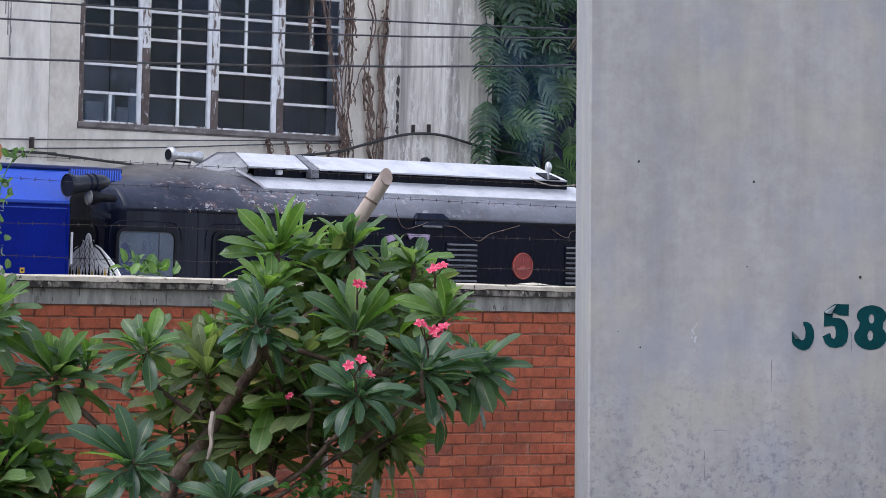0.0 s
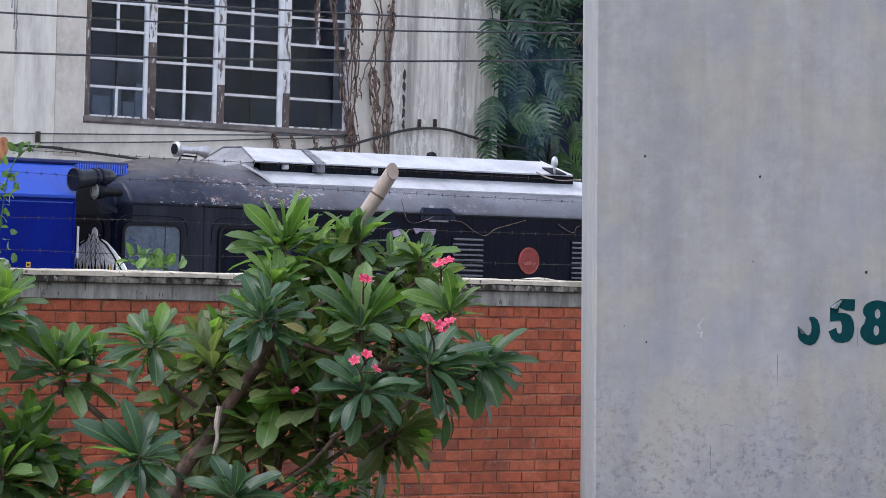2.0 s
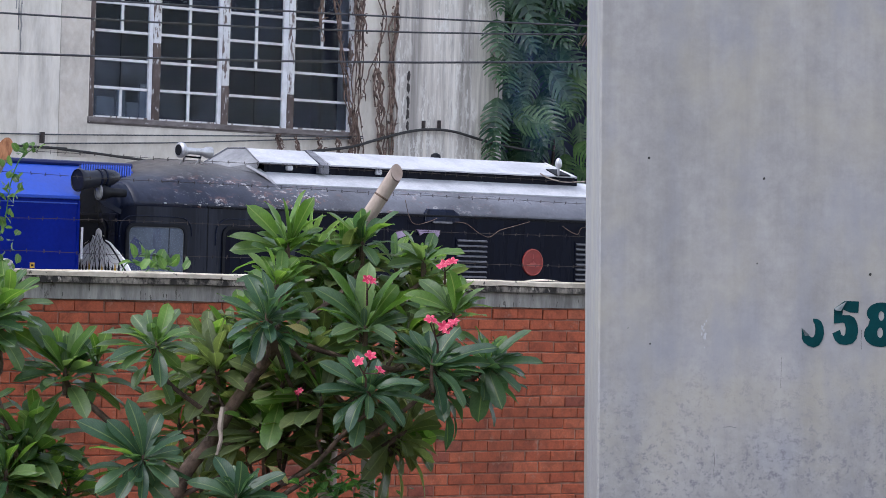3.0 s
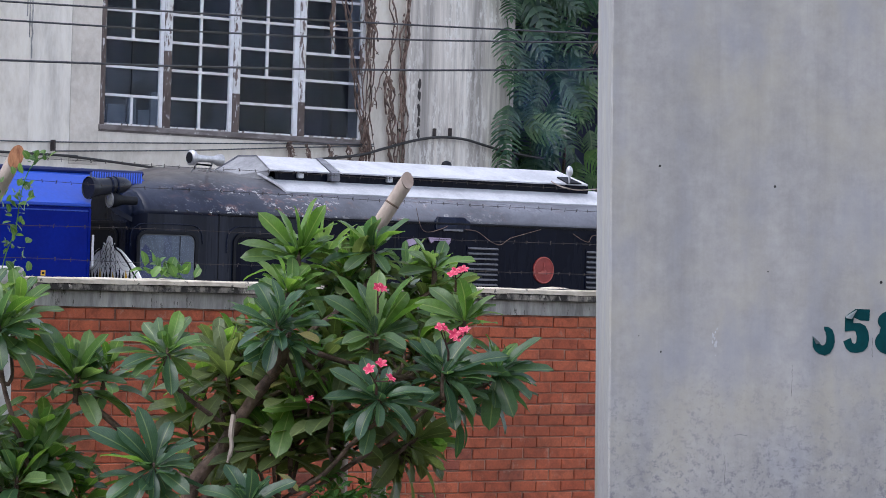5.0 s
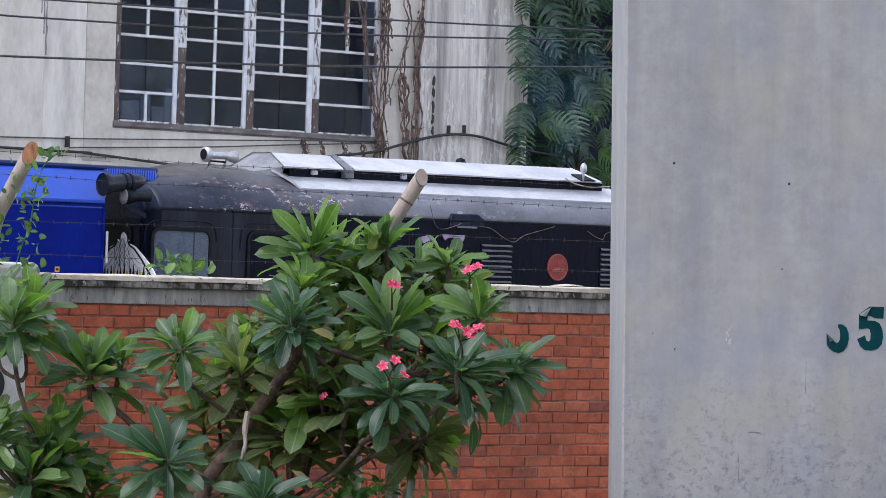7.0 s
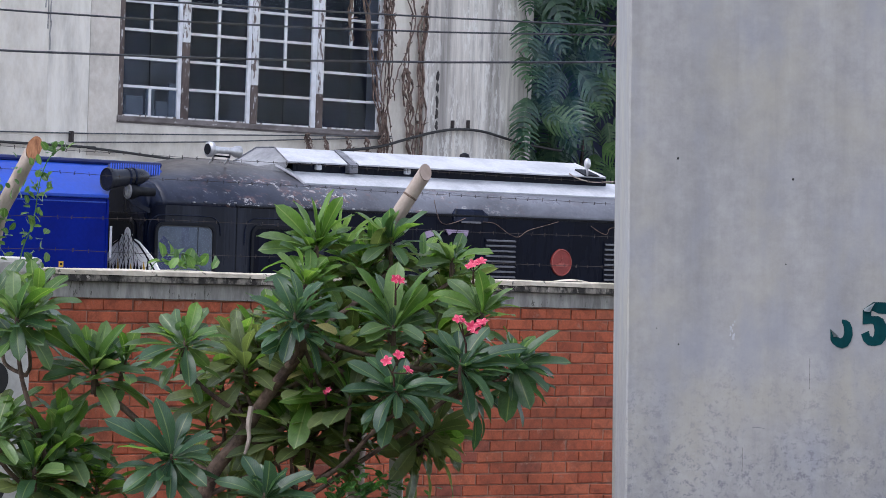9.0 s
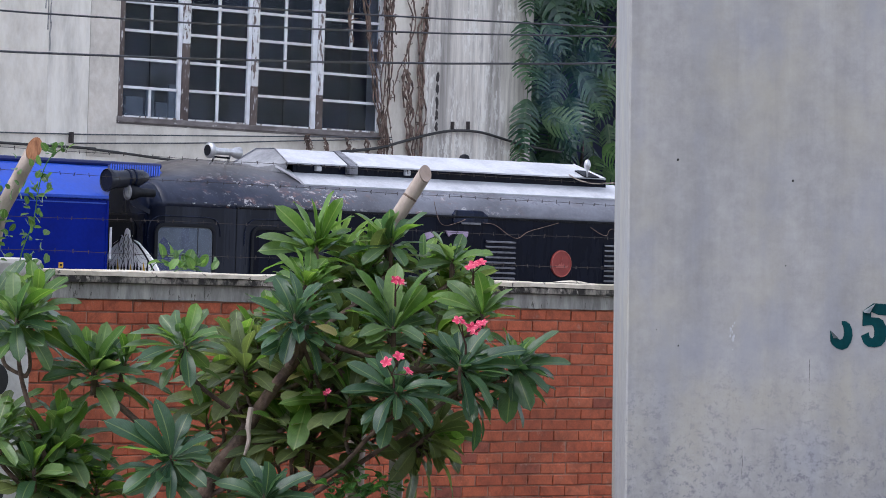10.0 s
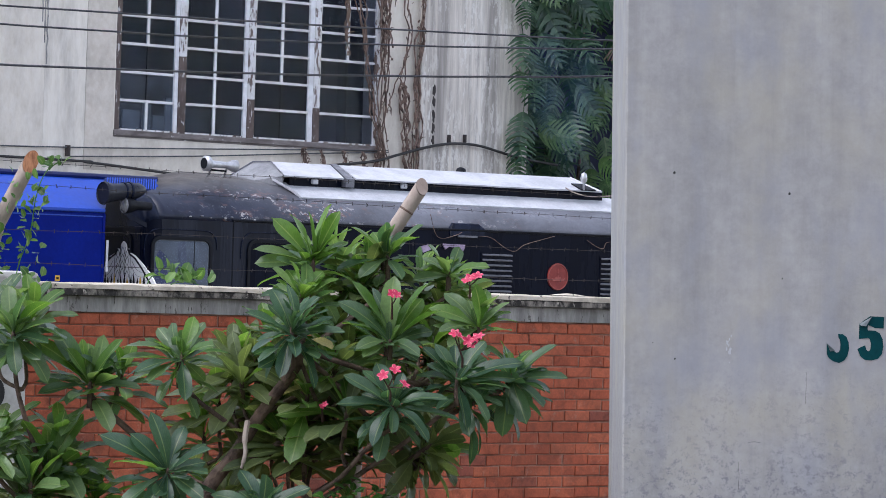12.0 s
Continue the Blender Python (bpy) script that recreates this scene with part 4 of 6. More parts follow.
    wing = [(-0.44, 1.55), (-0.43, 1.92), (-0.33, 2.06), (-0.21, 2.19), (-0.10, 2.235), (-0.09, 2.285), (-0.05, 2.25), (-0.03, 2.34), (0.0, 2.37), (0.04, 2.34), (0.06, 2.25), (0.10, 2.285), (0.11, 2.235), (0.20, 2.20), (0.33, 2.10), (0.47, 1.98), (0.56, 1.86), (0.56, 1.55)]
    badge = part("winged_emblem", slab(bmesh.new(), [(fx - 0.024, y_mid + 0.02 - d * 1.25, z) for d, z in wing], (0.02, 0, 0)), M_EMBLEM, loco, "white and black winged emblem painted on the cab end")
    x = fx - 0.027
    def on_badge(d, z):
        return (x, y_mid + 0.02 - 1.25 * d, z)
    # breast: columns of pointed feathers, each a small outlined scale
    for col, d in enumerate((-0.08, 0.0, 0.08)):
        for k in range(4):
            z = 1.93 + 0.085 * k + (0.03 if col == 1 else 0.0)
            part("feather", tubed([on_badge(d - 0.030, z), on_badge(d - 0.026, z + 0.04), on_badge(d, z + 0.085), on_badge(d + 0.026, z + 0.04), on_badge(d + 0.030, z)], 0.0030, 4), M_RUBBER, badge)
    for d, z0, z1 in ((-0.04, 2.30, 1.95), (0.04, 2.30, 1.95), (-0.13, 2.20, 1.88), (0.13, 2.20, 1.88)):
        part("feather_line", tubed([on_badge(d, z0), on_badge(d * 1.02, (z0 + z1) / 2), on_badge(d, z1)], 0.0028, 4), M_RUBBER, badge)
    for sgn in (-1, 1):
        for k in range(4):
            pts = [on_badge(sgn * d, z) for d, z in ((0.16, 2.13 - 0.075 * k), (0.23, 2.04 - 0.07 * k), (0.31, 2.00 - 0.06 * k), (0.40 + 0.01 * k, 2.00 - 0.05 * k))]
            part("feather_line", tubed(curve(pts), 0.0026, 4), M_SLAT, badge)
        edge = [on_badge(sgn * d, z) for d, z in ((0.09, 2.275), (0.12, 2.215), (0.21, 2.165), (0.33, 2.045), (0.45, 1.90), (0.52, 1.82))]
        part("wing_edge", tubed(edge, 0.012, 5), M_RUBBER, badge)
    for k in range(15):
        d, h = -0.40 + 0.055 * k, 0.07 + 0.03 * (k * 7 % 3)
        part("claw_mark", slab(bmesh.new(), [on_badge(d - 0.022, 1.84), on_badge(d + 0.022, 1.84), on_badge(d + 0.008 * (-1) ** k, 1.86 + h)], (-0.003, 0, 0)), M_YELLOW if k % 4 == 1 else M_RUBBER, badge)


loco_front()


def loco_side():
    """Louvre grilles, round badge, shallow hatch, lilac numeral and hanging wire on the side."""
    for s0, s1 in ((-1.075, -0.575), (0.995, 1.50), (3.2, 3.7)):
        grille = part("louvre", boxed(s0 - 0.02, s1 + 0.02, -0.006, 0.01, 1.30, 2.40), M_BLACK, loco, "black louvre grille with grey slat edges")
        for k in range(16):
            z = 2.375 - 0.067 * k
            part("slat", slab(bmesh.new(), [(s0, -0.012, z), (s0, -0.038, z - 0.014), (s0, -0.036, z - 0.026), (s0, -0.008, z - 0.02)], (s1 - s0, 0, 0)), M_SLAT, grille)
    badge = part("round_badge", loft(bmesh.new(), [[(0.235 + r * math.cos(k * math.pi / 16), y, 2.105 + r * math.sin(k * math.pi / 16)) for k in range(32)] for r, y in ((0.178, 0.0), (0.178, -0.018), (0.172, -0.022), (0.160, -0.022), (0.157, -0.017))], closed=True), M_RED, loco, "faded red round badge")
    ring = [(0.235 + 0.168 * math.cos(k * math.pi / 16), -0.020, 2.105 + 0.168 * math.sin(k * math.pi / 16)) for k in range(33)]
    part("rim", tubed(ring, 0.006, 5), M_BADGE, badge)
    part("emblem", slab(bmesh.new(), [(0.14, -0.019, 2.05), (0.33, -0.019, 2.05), (0.35, -0.019, 2.085), (0.30, -0.019, 2.075), (0.265, -0.019, 2.11), (0.245, -0.019, 2.085), (0.235, -0.019, 2.13), (0.22, -0.019, 2.085), (0.20, -0.019, 2.105), (0.17, -0.019, 2.075), (0.12, -0.019, 2.085)], (0, -0.006, 0)), M_BADGE, badge)
    part("emblem", slab(bmesh.new(), [(0.228, -0.019, 2.15), (0.244, -0.019, 2.15), (0.236, -0.019, 2.215)], (0, -0.006, 0)), M_BADGE, badge)
    cover = part("roof_hatch_cover", slab(bmesh.new(), [(-1.63, 0.02, 2.60), (-1.05, 0.02, 2.60), (-1.05, 0.02, 2.70), (-1.12, 0.05, 2.76), (-1.56, 0.05, 2.76), (-1.63, 0.02, 2.70)], (0, -0.035, -0.01)), M_NOSE, loco, "dark bulged cover on the gutter")
    part("hinge", boxed(-1.5, -1.18, -0.03, -0.01, 2.575, 2.60), M_SLAT, cover)
    # lilac mark shaped like a 7, built as a raised plate
    bm = bmesh.new()
    slab(bm, [(-1.77, -0.02, 2.485), (-1.395, -0.02, 2.48), (-1.40, -0.02, 2.43), (-1.49, -0.02, 2.30), (-1.54, -0.02, 2.30), (-1.455, -0.02, 2.44), (-1.66, -0.02, 2.445), (-1.72, -0.02, 2.41)], (0, -0.02, 0))
    part("lilac_numeral", bm, M_LILAC, loco, "lilac mark shaped like a 7, built as a raised plate")
    part("lilac_patch", slab(bmesh.new(), [(-2.12, -0.02, 2.44), (-1.98, -0.02, 2.47), (-1.96, -0.02, 2.40), (-2.08, -0.02, 2.36)], (0, -0.015, 0)), M_LILAC, loco)
    for pts in (((-1.98, -0.03, 2.86), (-1.90, -0.04, 2.62), (-1.78, -0.04, 2.55), (-1.55, -0.04, 2.60), (-1.45, -0.04, 2.64)), ((-1.15, -0.04, 2.60), (-0.95, -0.04, 2.58), (-0.72, -0.04, 2.46), (-0.55, -0.04, 2.42), (-0.38, -0.04, 2.51), (-0.10, -0.04, 2.58), (0.15, -0.03, 2.64)), ((0.72, -0.03, 2.60), (0.88, -0.04, 2.52), (1.0, -0.04, 2.50), (1.06, -0.04, 2.58), (1.3, -0.03, 2.60))):
        part("loose_wire", tubed(curve(pts), 0.0045, 5), M_VINE, loco, "brown loose wire")
    part("side_seam", boxed(-5.1, -5.08, -0.004, 0.01, 0.95, 2.66), M_RUBBER, loco)
    part("side_seam", boxed(-2.3, -2.28, -0.004, 0.01, 0.95, 2.66), M_RUBBER, loco)


loco_side()

# ---- blue vehicle coupled ahead ----
blue = thing("blue_railcar", TRAIN_AT, "dark blue railcar with a brighter blue sloping roof", "railway carriage")


def railcar():
    end = -7.01
    # the end tapers back unseen from the near corner, letting daylight onto the emblem
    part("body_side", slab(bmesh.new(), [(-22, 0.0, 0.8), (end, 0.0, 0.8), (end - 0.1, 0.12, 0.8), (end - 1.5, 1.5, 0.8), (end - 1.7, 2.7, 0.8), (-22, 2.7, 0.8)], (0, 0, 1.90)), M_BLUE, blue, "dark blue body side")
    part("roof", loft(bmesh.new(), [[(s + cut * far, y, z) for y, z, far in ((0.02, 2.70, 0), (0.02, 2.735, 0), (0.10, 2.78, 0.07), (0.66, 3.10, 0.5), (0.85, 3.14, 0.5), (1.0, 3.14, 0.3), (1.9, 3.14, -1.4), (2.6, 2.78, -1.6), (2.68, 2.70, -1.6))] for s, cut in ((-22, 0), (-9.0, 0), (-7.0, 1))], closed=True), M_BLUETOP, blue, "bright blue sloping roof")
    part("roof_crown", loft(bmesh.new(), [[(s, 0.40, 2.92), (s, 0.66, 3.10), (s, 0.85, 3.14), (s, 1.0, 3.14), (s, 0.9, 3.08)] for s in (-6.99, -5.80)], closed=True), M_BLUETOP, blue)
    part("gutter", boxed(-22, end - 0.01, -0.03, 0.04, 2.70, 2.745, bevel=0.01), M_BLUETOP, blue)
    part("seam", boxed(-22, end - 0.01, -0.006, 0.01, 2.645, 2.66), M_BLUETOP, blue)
    part("roof_pipe", tubed([(-22, 0.80, 3.165), (-9, 0.80, 3.165), (-5.7, 0.80, 3.150)], 0.035, 8), M_NAVY, blue, "navy pipe along the roof")
    bm_holder = part("roof_grille", slab(bmesh.new(), [(-6.70, 0.50, 2.995), (-5.95, 0.50, 2.995), (-5.80, 0.70, 3.128), (-6.55, 0.70, 3.128)], (0, -0.01, 0.012)), M_NAVY, blue, "slotted roof grille")
    for k in range(21):
        s = -6.67 + 0.036 * k
        part("slat", slab(bmesh.new(), [(s, 0.485, 3.002), (s + 0.016, 0.485, 3.002), (s + 0.156, 0.68, 3.134), (s + 0.14, 0.68, 3.134)], (0, -0.014, 0.018)), M_BLUETOP, bm_holder)
    st = part("sticker", boxed(-7.70, -7.635, -0.003, 0.003, 1.865, 1.93), M_YELLOW, blue, "small yellow sticker")
    part("sticker_mark", boxed(-7.685, -7.65, -0.005, 0.0, 1.885, 1.91), M_RUBBER, st)
    part("end_frame", boxed(end - 0.03, end + 0.005, -0.008, 0.1, 0.9, 2.68), M_BLUE, blue)
    part("underframe", boxed(-22, end - 1.8, 0.12, 2.58, 0.5, 0.8), M_RUBBER, blue)
    for s in (-20, -18, -10.4, -8.4):
        for y in (0.80, 1.80):
            bm = bmesh.new()
            bmesh.ops.create_cone(bm, cap_ends=True, segments=24, radius1=0.40, radius2=0.40, depth=0.12, matrix=Matrix.Translation((s, y, 0.66)) @ Matrix.Rotation(radians(90), 4, "X"))
            part("wheel", bm, M_STEEL, blue)


railcar()

# ---- depot building ----
bld = thing("depot_building", BLDG_AT, "grimy plastered depot building with a large many-paned window", "building", kind="structure")
W0, W1, SILL, HEAD = -3.06, 2.42, 4.02, 7.30


def building():
    for x0, x1, z0, z1 in ((-22, W0, 0, 9), (W1, 3.36, 0, 9), (W0, W1, 0, SILL), (W0, W1, HEAD, 9)):
        part("plaster_wall", boxed(x0, x1, 0.0, 0.35, z0, z1), M_PLASTER, bld)
    part("pilaster", boxed(-22, -4.45, -0.035, 0.1, 0, 9.0, bevel=0.01), M_PLASTER, bld)
    part("limewash_strip", boxed(-4.45, -3.66, -0.031, 0.1, 0, 9.0, bevel=0.006), M_REPAIR, bld, "paler limewashed strip of plaster")
    run = bmesh.new()
    for k in range(3):
        pts = [(-4.52 + 0.05 * k + 0.02 * noise.noise((j * 0.8, k, 5)), -0.034, 5.55 - 0.3 * k + 0.12 * j) for j in range(30)]
        tube(run, pts, [0.012 + 0.010 * noise.noise((j * 0.7, k * 4, 1)) for j in range(30)], 6)
    part("damp_run", run, M_BEAM, bld, "grey damp run down the plaster")
    part("repair_patch", boxed(-3.64, W0 - 0.025, -0.014, 0.05, 3.47, 8.9, bevel=0.006), M_BEIGE, bld, "beige repaired strip of plaster beside the window")
    part("streaked_bay", boxed(3.36, 5.80, -0.06, 0.35, 0, 9), M_STREAK, bld, "grey streaked plaster bay")
    # recess added behind the climber; its near-black walls carry the shade
    part("gloom_recess_side", boxed(5.45, 5.79, 0.35, 4.0, 0, 9), M_GLOOM, bld, "near-black side of an added recess, gloom in its colour")
    part("gloom_recess_back", boxed(5.79, 16, 3.7, 4.0, 0, 9), M_GLOOM, bld, "near-black back of an added recess, gloom in its colour")
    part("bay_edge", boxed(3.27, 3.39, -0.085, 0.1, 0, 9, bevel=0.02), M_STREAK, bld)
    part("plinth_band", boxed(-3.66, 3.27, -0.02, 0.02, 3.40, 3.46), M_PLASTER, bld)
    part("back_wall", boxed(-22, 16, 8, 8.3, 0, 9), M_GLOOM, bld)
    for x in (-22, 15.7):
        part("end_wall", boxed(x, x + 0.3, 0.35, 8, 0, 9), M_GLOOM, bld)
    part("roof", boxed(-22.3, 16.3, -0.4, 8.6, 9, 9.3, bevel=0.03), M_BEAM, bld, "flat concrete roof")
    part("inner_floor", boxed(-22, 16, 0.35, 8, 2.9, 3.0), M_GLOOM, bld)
    # pale boards added behind the lowest panes, standing for blurred reflections
    for x0, x1, z1 in ((-2.55, -2.20, 4.40), (-2.16, -1.98, 4.52), (-1.95, -1.72, 4.34), (-1.70, -1.52, 4.62)):
        part("pale_reflection_board", boxed(x0, x1, 0.40, 0.43, 3.0, z1, bevel=0.012), M_CURTAIN, bld, "pale board added behind the glass for blurred reflections")


building()


def window():
    win = part("window_frame", boxed(W0 - 0.02, W1 + 0.02, -0.03, 0.22, SILL - 0.03, SILL + 0.055, bevel=0.012), M_SILL, bld, "peeling timber frame of the large window")
    part("window_head", boxed(W0, W1, 0.02, 0.2, HEAD - 0.08, HEAD), M_FLAKED, win)
    posts = [(W0, W0 + 0.10, M_FLAKED), (-1.880, -1.655, None), (-0.463, -0.245, None), (0.895, 1.135, None), (W1 - 0.09, W1, M_CHIPPED)]
    for k, (a, b, m) in enumerate(posts):
        if m:
            part("mullion", boxed(a, b, 0.0, 0.07, SILL + 0.055, HEAD - 0.08, bevel=0.01), m, win)
            continue
        # paired posts: a white strip beside a flaking one, bare wood towards the foot
        cut = (5.22, 4.66, 4.60)[k - 1]
        wide = (0.072, 0.072, 0.10)[k - 1]
        part("mullion", boxed(a, a + wide, 0.012, 0.06, SILL + 0.055, HEAD - 0.08, bevel=0.008), M_BAR, win)
        part("mullion", boxed(a + wide, b, 0.0, 0.07, SILL + 0.055, cut, bevel=0.008), M_FLAKED, win)
        part("mullion", boxed(a + wide, b, 0.0, 0.07, cut, HEAD - 0.08, bevel=0.008), M_CHIPPED, win)
    bays = [(W0 + 0.10, -1.880), (-1.655, -0.463), (-0.245, 0.895), (1.135, W1 - 0.09)]
    missing = {(0, 1), (0, 2), (2, 0), (2, 1), (3, 0), (3, 1), (3, 2)}
    # these lower panes get a paler coat that stands for reflections
    pale_panes = {(0, 0), (0, 1), (1, 0), (2, 0)}
    for k, (a, b) in enumerate(bays):
        z, row = SILL + 0.055, 0
        part("bottom_rail", boxed(a, b, 0.025, 0.06, z, z + 0.025), M_CHIPPED, win)
        while z < HEAD - 0.1:
            top = 4.515 + 0.417 * row + 0.004 * k
            m = (a + b) / 2 + 0.01
            if (k, row) not in missing:
                part("glazing_bar", boxed(m - 0.024, m + 0.024, 0.028, 0.056, z, top), M_BAR, win)
            else:
                part("lead_bar", boxed(m - 0.011, m + 0.011, 0.034, 0.052, z, top), M_RUBBER, win)
            part("glazing_bar", boxed(a, b, 0.024, 0.058, top - 0.020, top + 0.020, bevel=0.006), M_BAR, win)
            for x0, x1 in ((a, m), (m, b)):
                bm = bmesh.new()
                e, h = rng.uniform(-0.005, 0.005), rng.uniform(-0.004, 0.004)
                bm.faces.new([bm.verts.new(p) for p in ((x0, 0.045 + e + h, z), (x1, 0.045 - e + h, z), (x1, 0.045 - e - h, top), (x0, 0.045 + e - h, top))])
                part("pane", bm, M_PALEGLASS if (k, row) in pale_panes else M_GLASS, win, "dusty dark glass with a sky sheen in its tint").visible_shadow = False
            z, row = top, row + 1
    part("lining", boxed(W0 - 0.05, W1 + 0.05, -0.012, 0.006, SILL - 0.05, SILL - 0.028), M_SILL, win)


window()


# ---- things on and over the wall ----
gate_post = thing("gate_post", WALL_AT, "grimy white rendered gate post with a rounded cap", "post", kind="structure")
part("shaft", boxed(-4.65, -3.935, -0.06, 0.30, 0, 1.86, bevel=0.012), M_POSTWHITE, gate_post)
for z in (1.26, 0.62):
    ring = [(-4.175 + 0.088 * math.cos(k * math.pi / 12), -0.062, z + 0.10 * math.sin(k * math.pi / 12)) for k in range(24)]
    part("painted_mark", slab(bmesh.new(), ring, (0, -0.002, 0)), M_CABLE, gate_post, "black round painted mark")
part("cap", boxed(-4.72, -3.885, -0.11, 0.35, 1.86, 1.985, bevel=0.035), M_POSTWHITE, gate_post, "rounded cement cap")


def barbed_strand(z0, z1, sag, y):
    strand = thing("barbed_wire", WALL_AT, "rusty barbed wire strung above the brick wall", "barbed wire", group="barbed wires over the wall")
    bm = bmesh.new()

    def at(s):
        k = (s + 6) / 12
        return Vector((s, y + 0.01 * noise.noise((s, z0 * 9, 0)), z0 + (z1 - z0) * k - sag * 4 * k * (1 - k) + 0.008 * noise.noise((s * 1.5, z0 * 7, 3))))
    tube(bm, [at(-6 + 0.25 * k) for k in range(49)], 0.0015, 5)
    part("line_wire", bm, M_RUST, strand)
    bm = bmesh.new()
    s = -5.9
    while s < 5.9:
        c = at(s)
        for k in range(2):
            d = Vector((rng.uniform(-0.6, 0.6), rng.uniform(-0.5, 0.5), rng.choice((-1, 1)))).normalized() * 0.012
            tube(bm, [c - d, c + d], 0.0014, 4)
        s += rng.uniform(0.095, 0.13)
    part("barb", bm, M_RUST, strand, "twisted wire barbs")["kind"] = "stuff"


for args in ((2.66, 2.58, 0.01, 0.10), (2.53, 2.44, 0.02, 0.10), (2.235, 2.245, 0.005, 0.10), (2.035, 2.045, 0.008, 0.10)):
    barbed_strand(*args)
for s in (-5.95, 5.95):
    stake = thing("barbed_wire_stake", WALL_AT, "rusty steel stake that holds the barbed wire", "stake", group="barbed wire stakes")
    part("angle_bar", boxed(s - 0.025, s + 0.025, 0.09, 0.14, 0.0, 2.72), M_RUST, stake)


def overhead_wire(z0, slope, bow, radius):
    """A slack service wire that runs along the street side of the wall."""
    wire = thing("overhead_wire", WALL_AT, "dark overhead service wire strung along the wall", "overhead wire", group="overhead wires")
    pts = [(-30 + k, -1.5, z0 + slope * (-30 + k + 2.9) + bow * ((-30 + k + 2.9) ** 2)) for k in range(56)]
    part("strand", tubed(pts, radius, 6), M_WIRE, wire)


overhead_wire(3.472, 0.0195, 0.0018, 0.0055)
overhead_wire(3.372, 0.0300, 0.0062, 0.0055)
overhead_wire(3.182, 0.0420, 0.0050, 0.0065)


def creeper(name, m, spots, label, stem, size):
    """A small climbing plant: a thin stem and heart-shaped leaves."""
    plant = thing(name, m, label, "creeper")
    if stem:
        part("stem", tubed(curve(stem), 0.0035, 5), M_SHRUB, plant)
    for x, y, z in spots:
        if name == "money_plant":
            x, z = -2.85 + (x + 2.92) * 0.72, 1.935 + (z - 1.935) * 0.75
        ob = part("leaf", heart_leaf(), M_CREEP, plant)
        k = size * rng.uniform(0.7, 1.25)
        ob.matrix_basis = pose(x, y, z, rng.uniform(10, 120), rng.uniform(-45, 45), rng.uniform(-100, 100)) @ Matrix.Diagonal((k, k, k, 1))
    return plant


def leaf_mesh(width, fold, droop, twist=0.0, rows=10, tip=0.62, edge=0.0):
    """A blade of length 1 along y with a pointed tip, folded at its midrib."""
    bm = bmesh.new()
    uv = bm.loops.layers.uv.new()
    grid, cols = [], (-1, -0.5, 0, 0.5, 1)
    for i in range(rows + 1):
        t = i / rows
        w = width * (math.sin(math.pi * min(1, t / tip) * 0.5) ** 1.35 if t < tip else math.cos(math.pi * 0.5 * ((t - tip) / (1 - tip)) ** 2.3) ** 0.8)
        w = max(w, 0.012 if t < 0.98 else 0.002)
        row = []
        for c in cols:
            a = twist * t
            x, z = c * w, abs(c) * w * fold + edge * math.sin(9 * t + c * 2) * abs(c)
            x, z = x * math.cos(a) - z * math.sin(a), x * math.sin(a) + z * math.cos(a)
            row.append((bm.verts.new((x, t * (1 - 0.25 * abs(droop) * t), z - droop * t * t)), (0.5 + c * 0.5, t)))
        grid.append(row)
    for a, b in zip(grid, grid[1:]):
        for j in range(len(cols) - 1):
            q = (a[j], a[j + 1], b[j + 1], b[j])
            f = bm.faces.new([p[0] for p in q])
            f.smooth = True
            for lp, p in zip(f.loops, q):
                lp[uv].uv = p[1]
    return bm


def heart_leaf():
    return leaf_mesh(0.31, 0.22, rng.uniform(0.1, 0.5), rows=7, tip=0.32)


creeper("money_plant", WALL_AT, [(-2.90, 0.16, 2.03), (-2.88, 0.12, 1.97), (-2.78, 0.08, 1.99), (-2.83, 0.05, 1.95), (-2.76, 0.05, 1.94), (-2.68, 0.05, 1.95), (-2.92, 0.06, 1.94), (-2.64, 0.16, 1.98), (-2.75, 0.16, 2.05), (-2.66, 0.08, 2.02), (-2.84, 0.14, 1.96), (-2.80, 0.10, 2.04), (-2.86, 0.12, 2.07), (-2.72, 0.10, 1.95), (-2.70, 0.14, 2.0), (-2.62, 0.12, 1.95), (-2.60, 0.10, 1.99), (-2.55, 0.15, 1.94), (-2.90, 0.18, 2.0)] + [(-2.87 + 0.034 * k, 0.07 + 0.03 * (k % 4), 1.945 + 0.10 * abs(math.sin(k * 2.1)) * (1 - k / 16)) for k in range(14)],
        "bright green creeper on top of the brick wall", [(-2.95, 0.12, 1.93), (-2.9, 0.12, 1.98), (-2.7, 0.12, 1.97), (-2.56, 0.12, 1.93)], 0.088)
twine = random.Random(12)
CREEPER_SPOTS = [(-2.70 + 0.09 * math.sin(k * 2.4) + 0.05 * math.sin(k * 7.1), 22.86, 1.92 + 0.022 * k) for k in range(30)] + [(-2.48 + twine.gauss(0, 0.035), 22.89, 2.60 + twine.gauss(0, 0.022)) for k in range(12)]
# leafy strands: up beside the branch, down its far side, and a tuft at its foot
for a, b, number in (((-2.60, 1.90), (-2.56, 2.50), 34), ((-2.80, 1.95), (-2.84, 2.52), 34), ((-2.68, 2.30), (-2.50, 2.46), 14), ((-2.86, 2.20), (-2.74, 2.10), 12), ((-2.66, 1.88), (-2.52, 1.92), 10)):
    for k in range(number):
        f = k / number
        CREEPER_SPOTS.append((a[0] + (b[0] - a[0]) * f + twine.gauss(0, 0.03), 22.86 + twine.uniform(-0.03, 0.03), a[1] + (b[1] - a[1]) * f + twine.gauss(0, 0.025)))
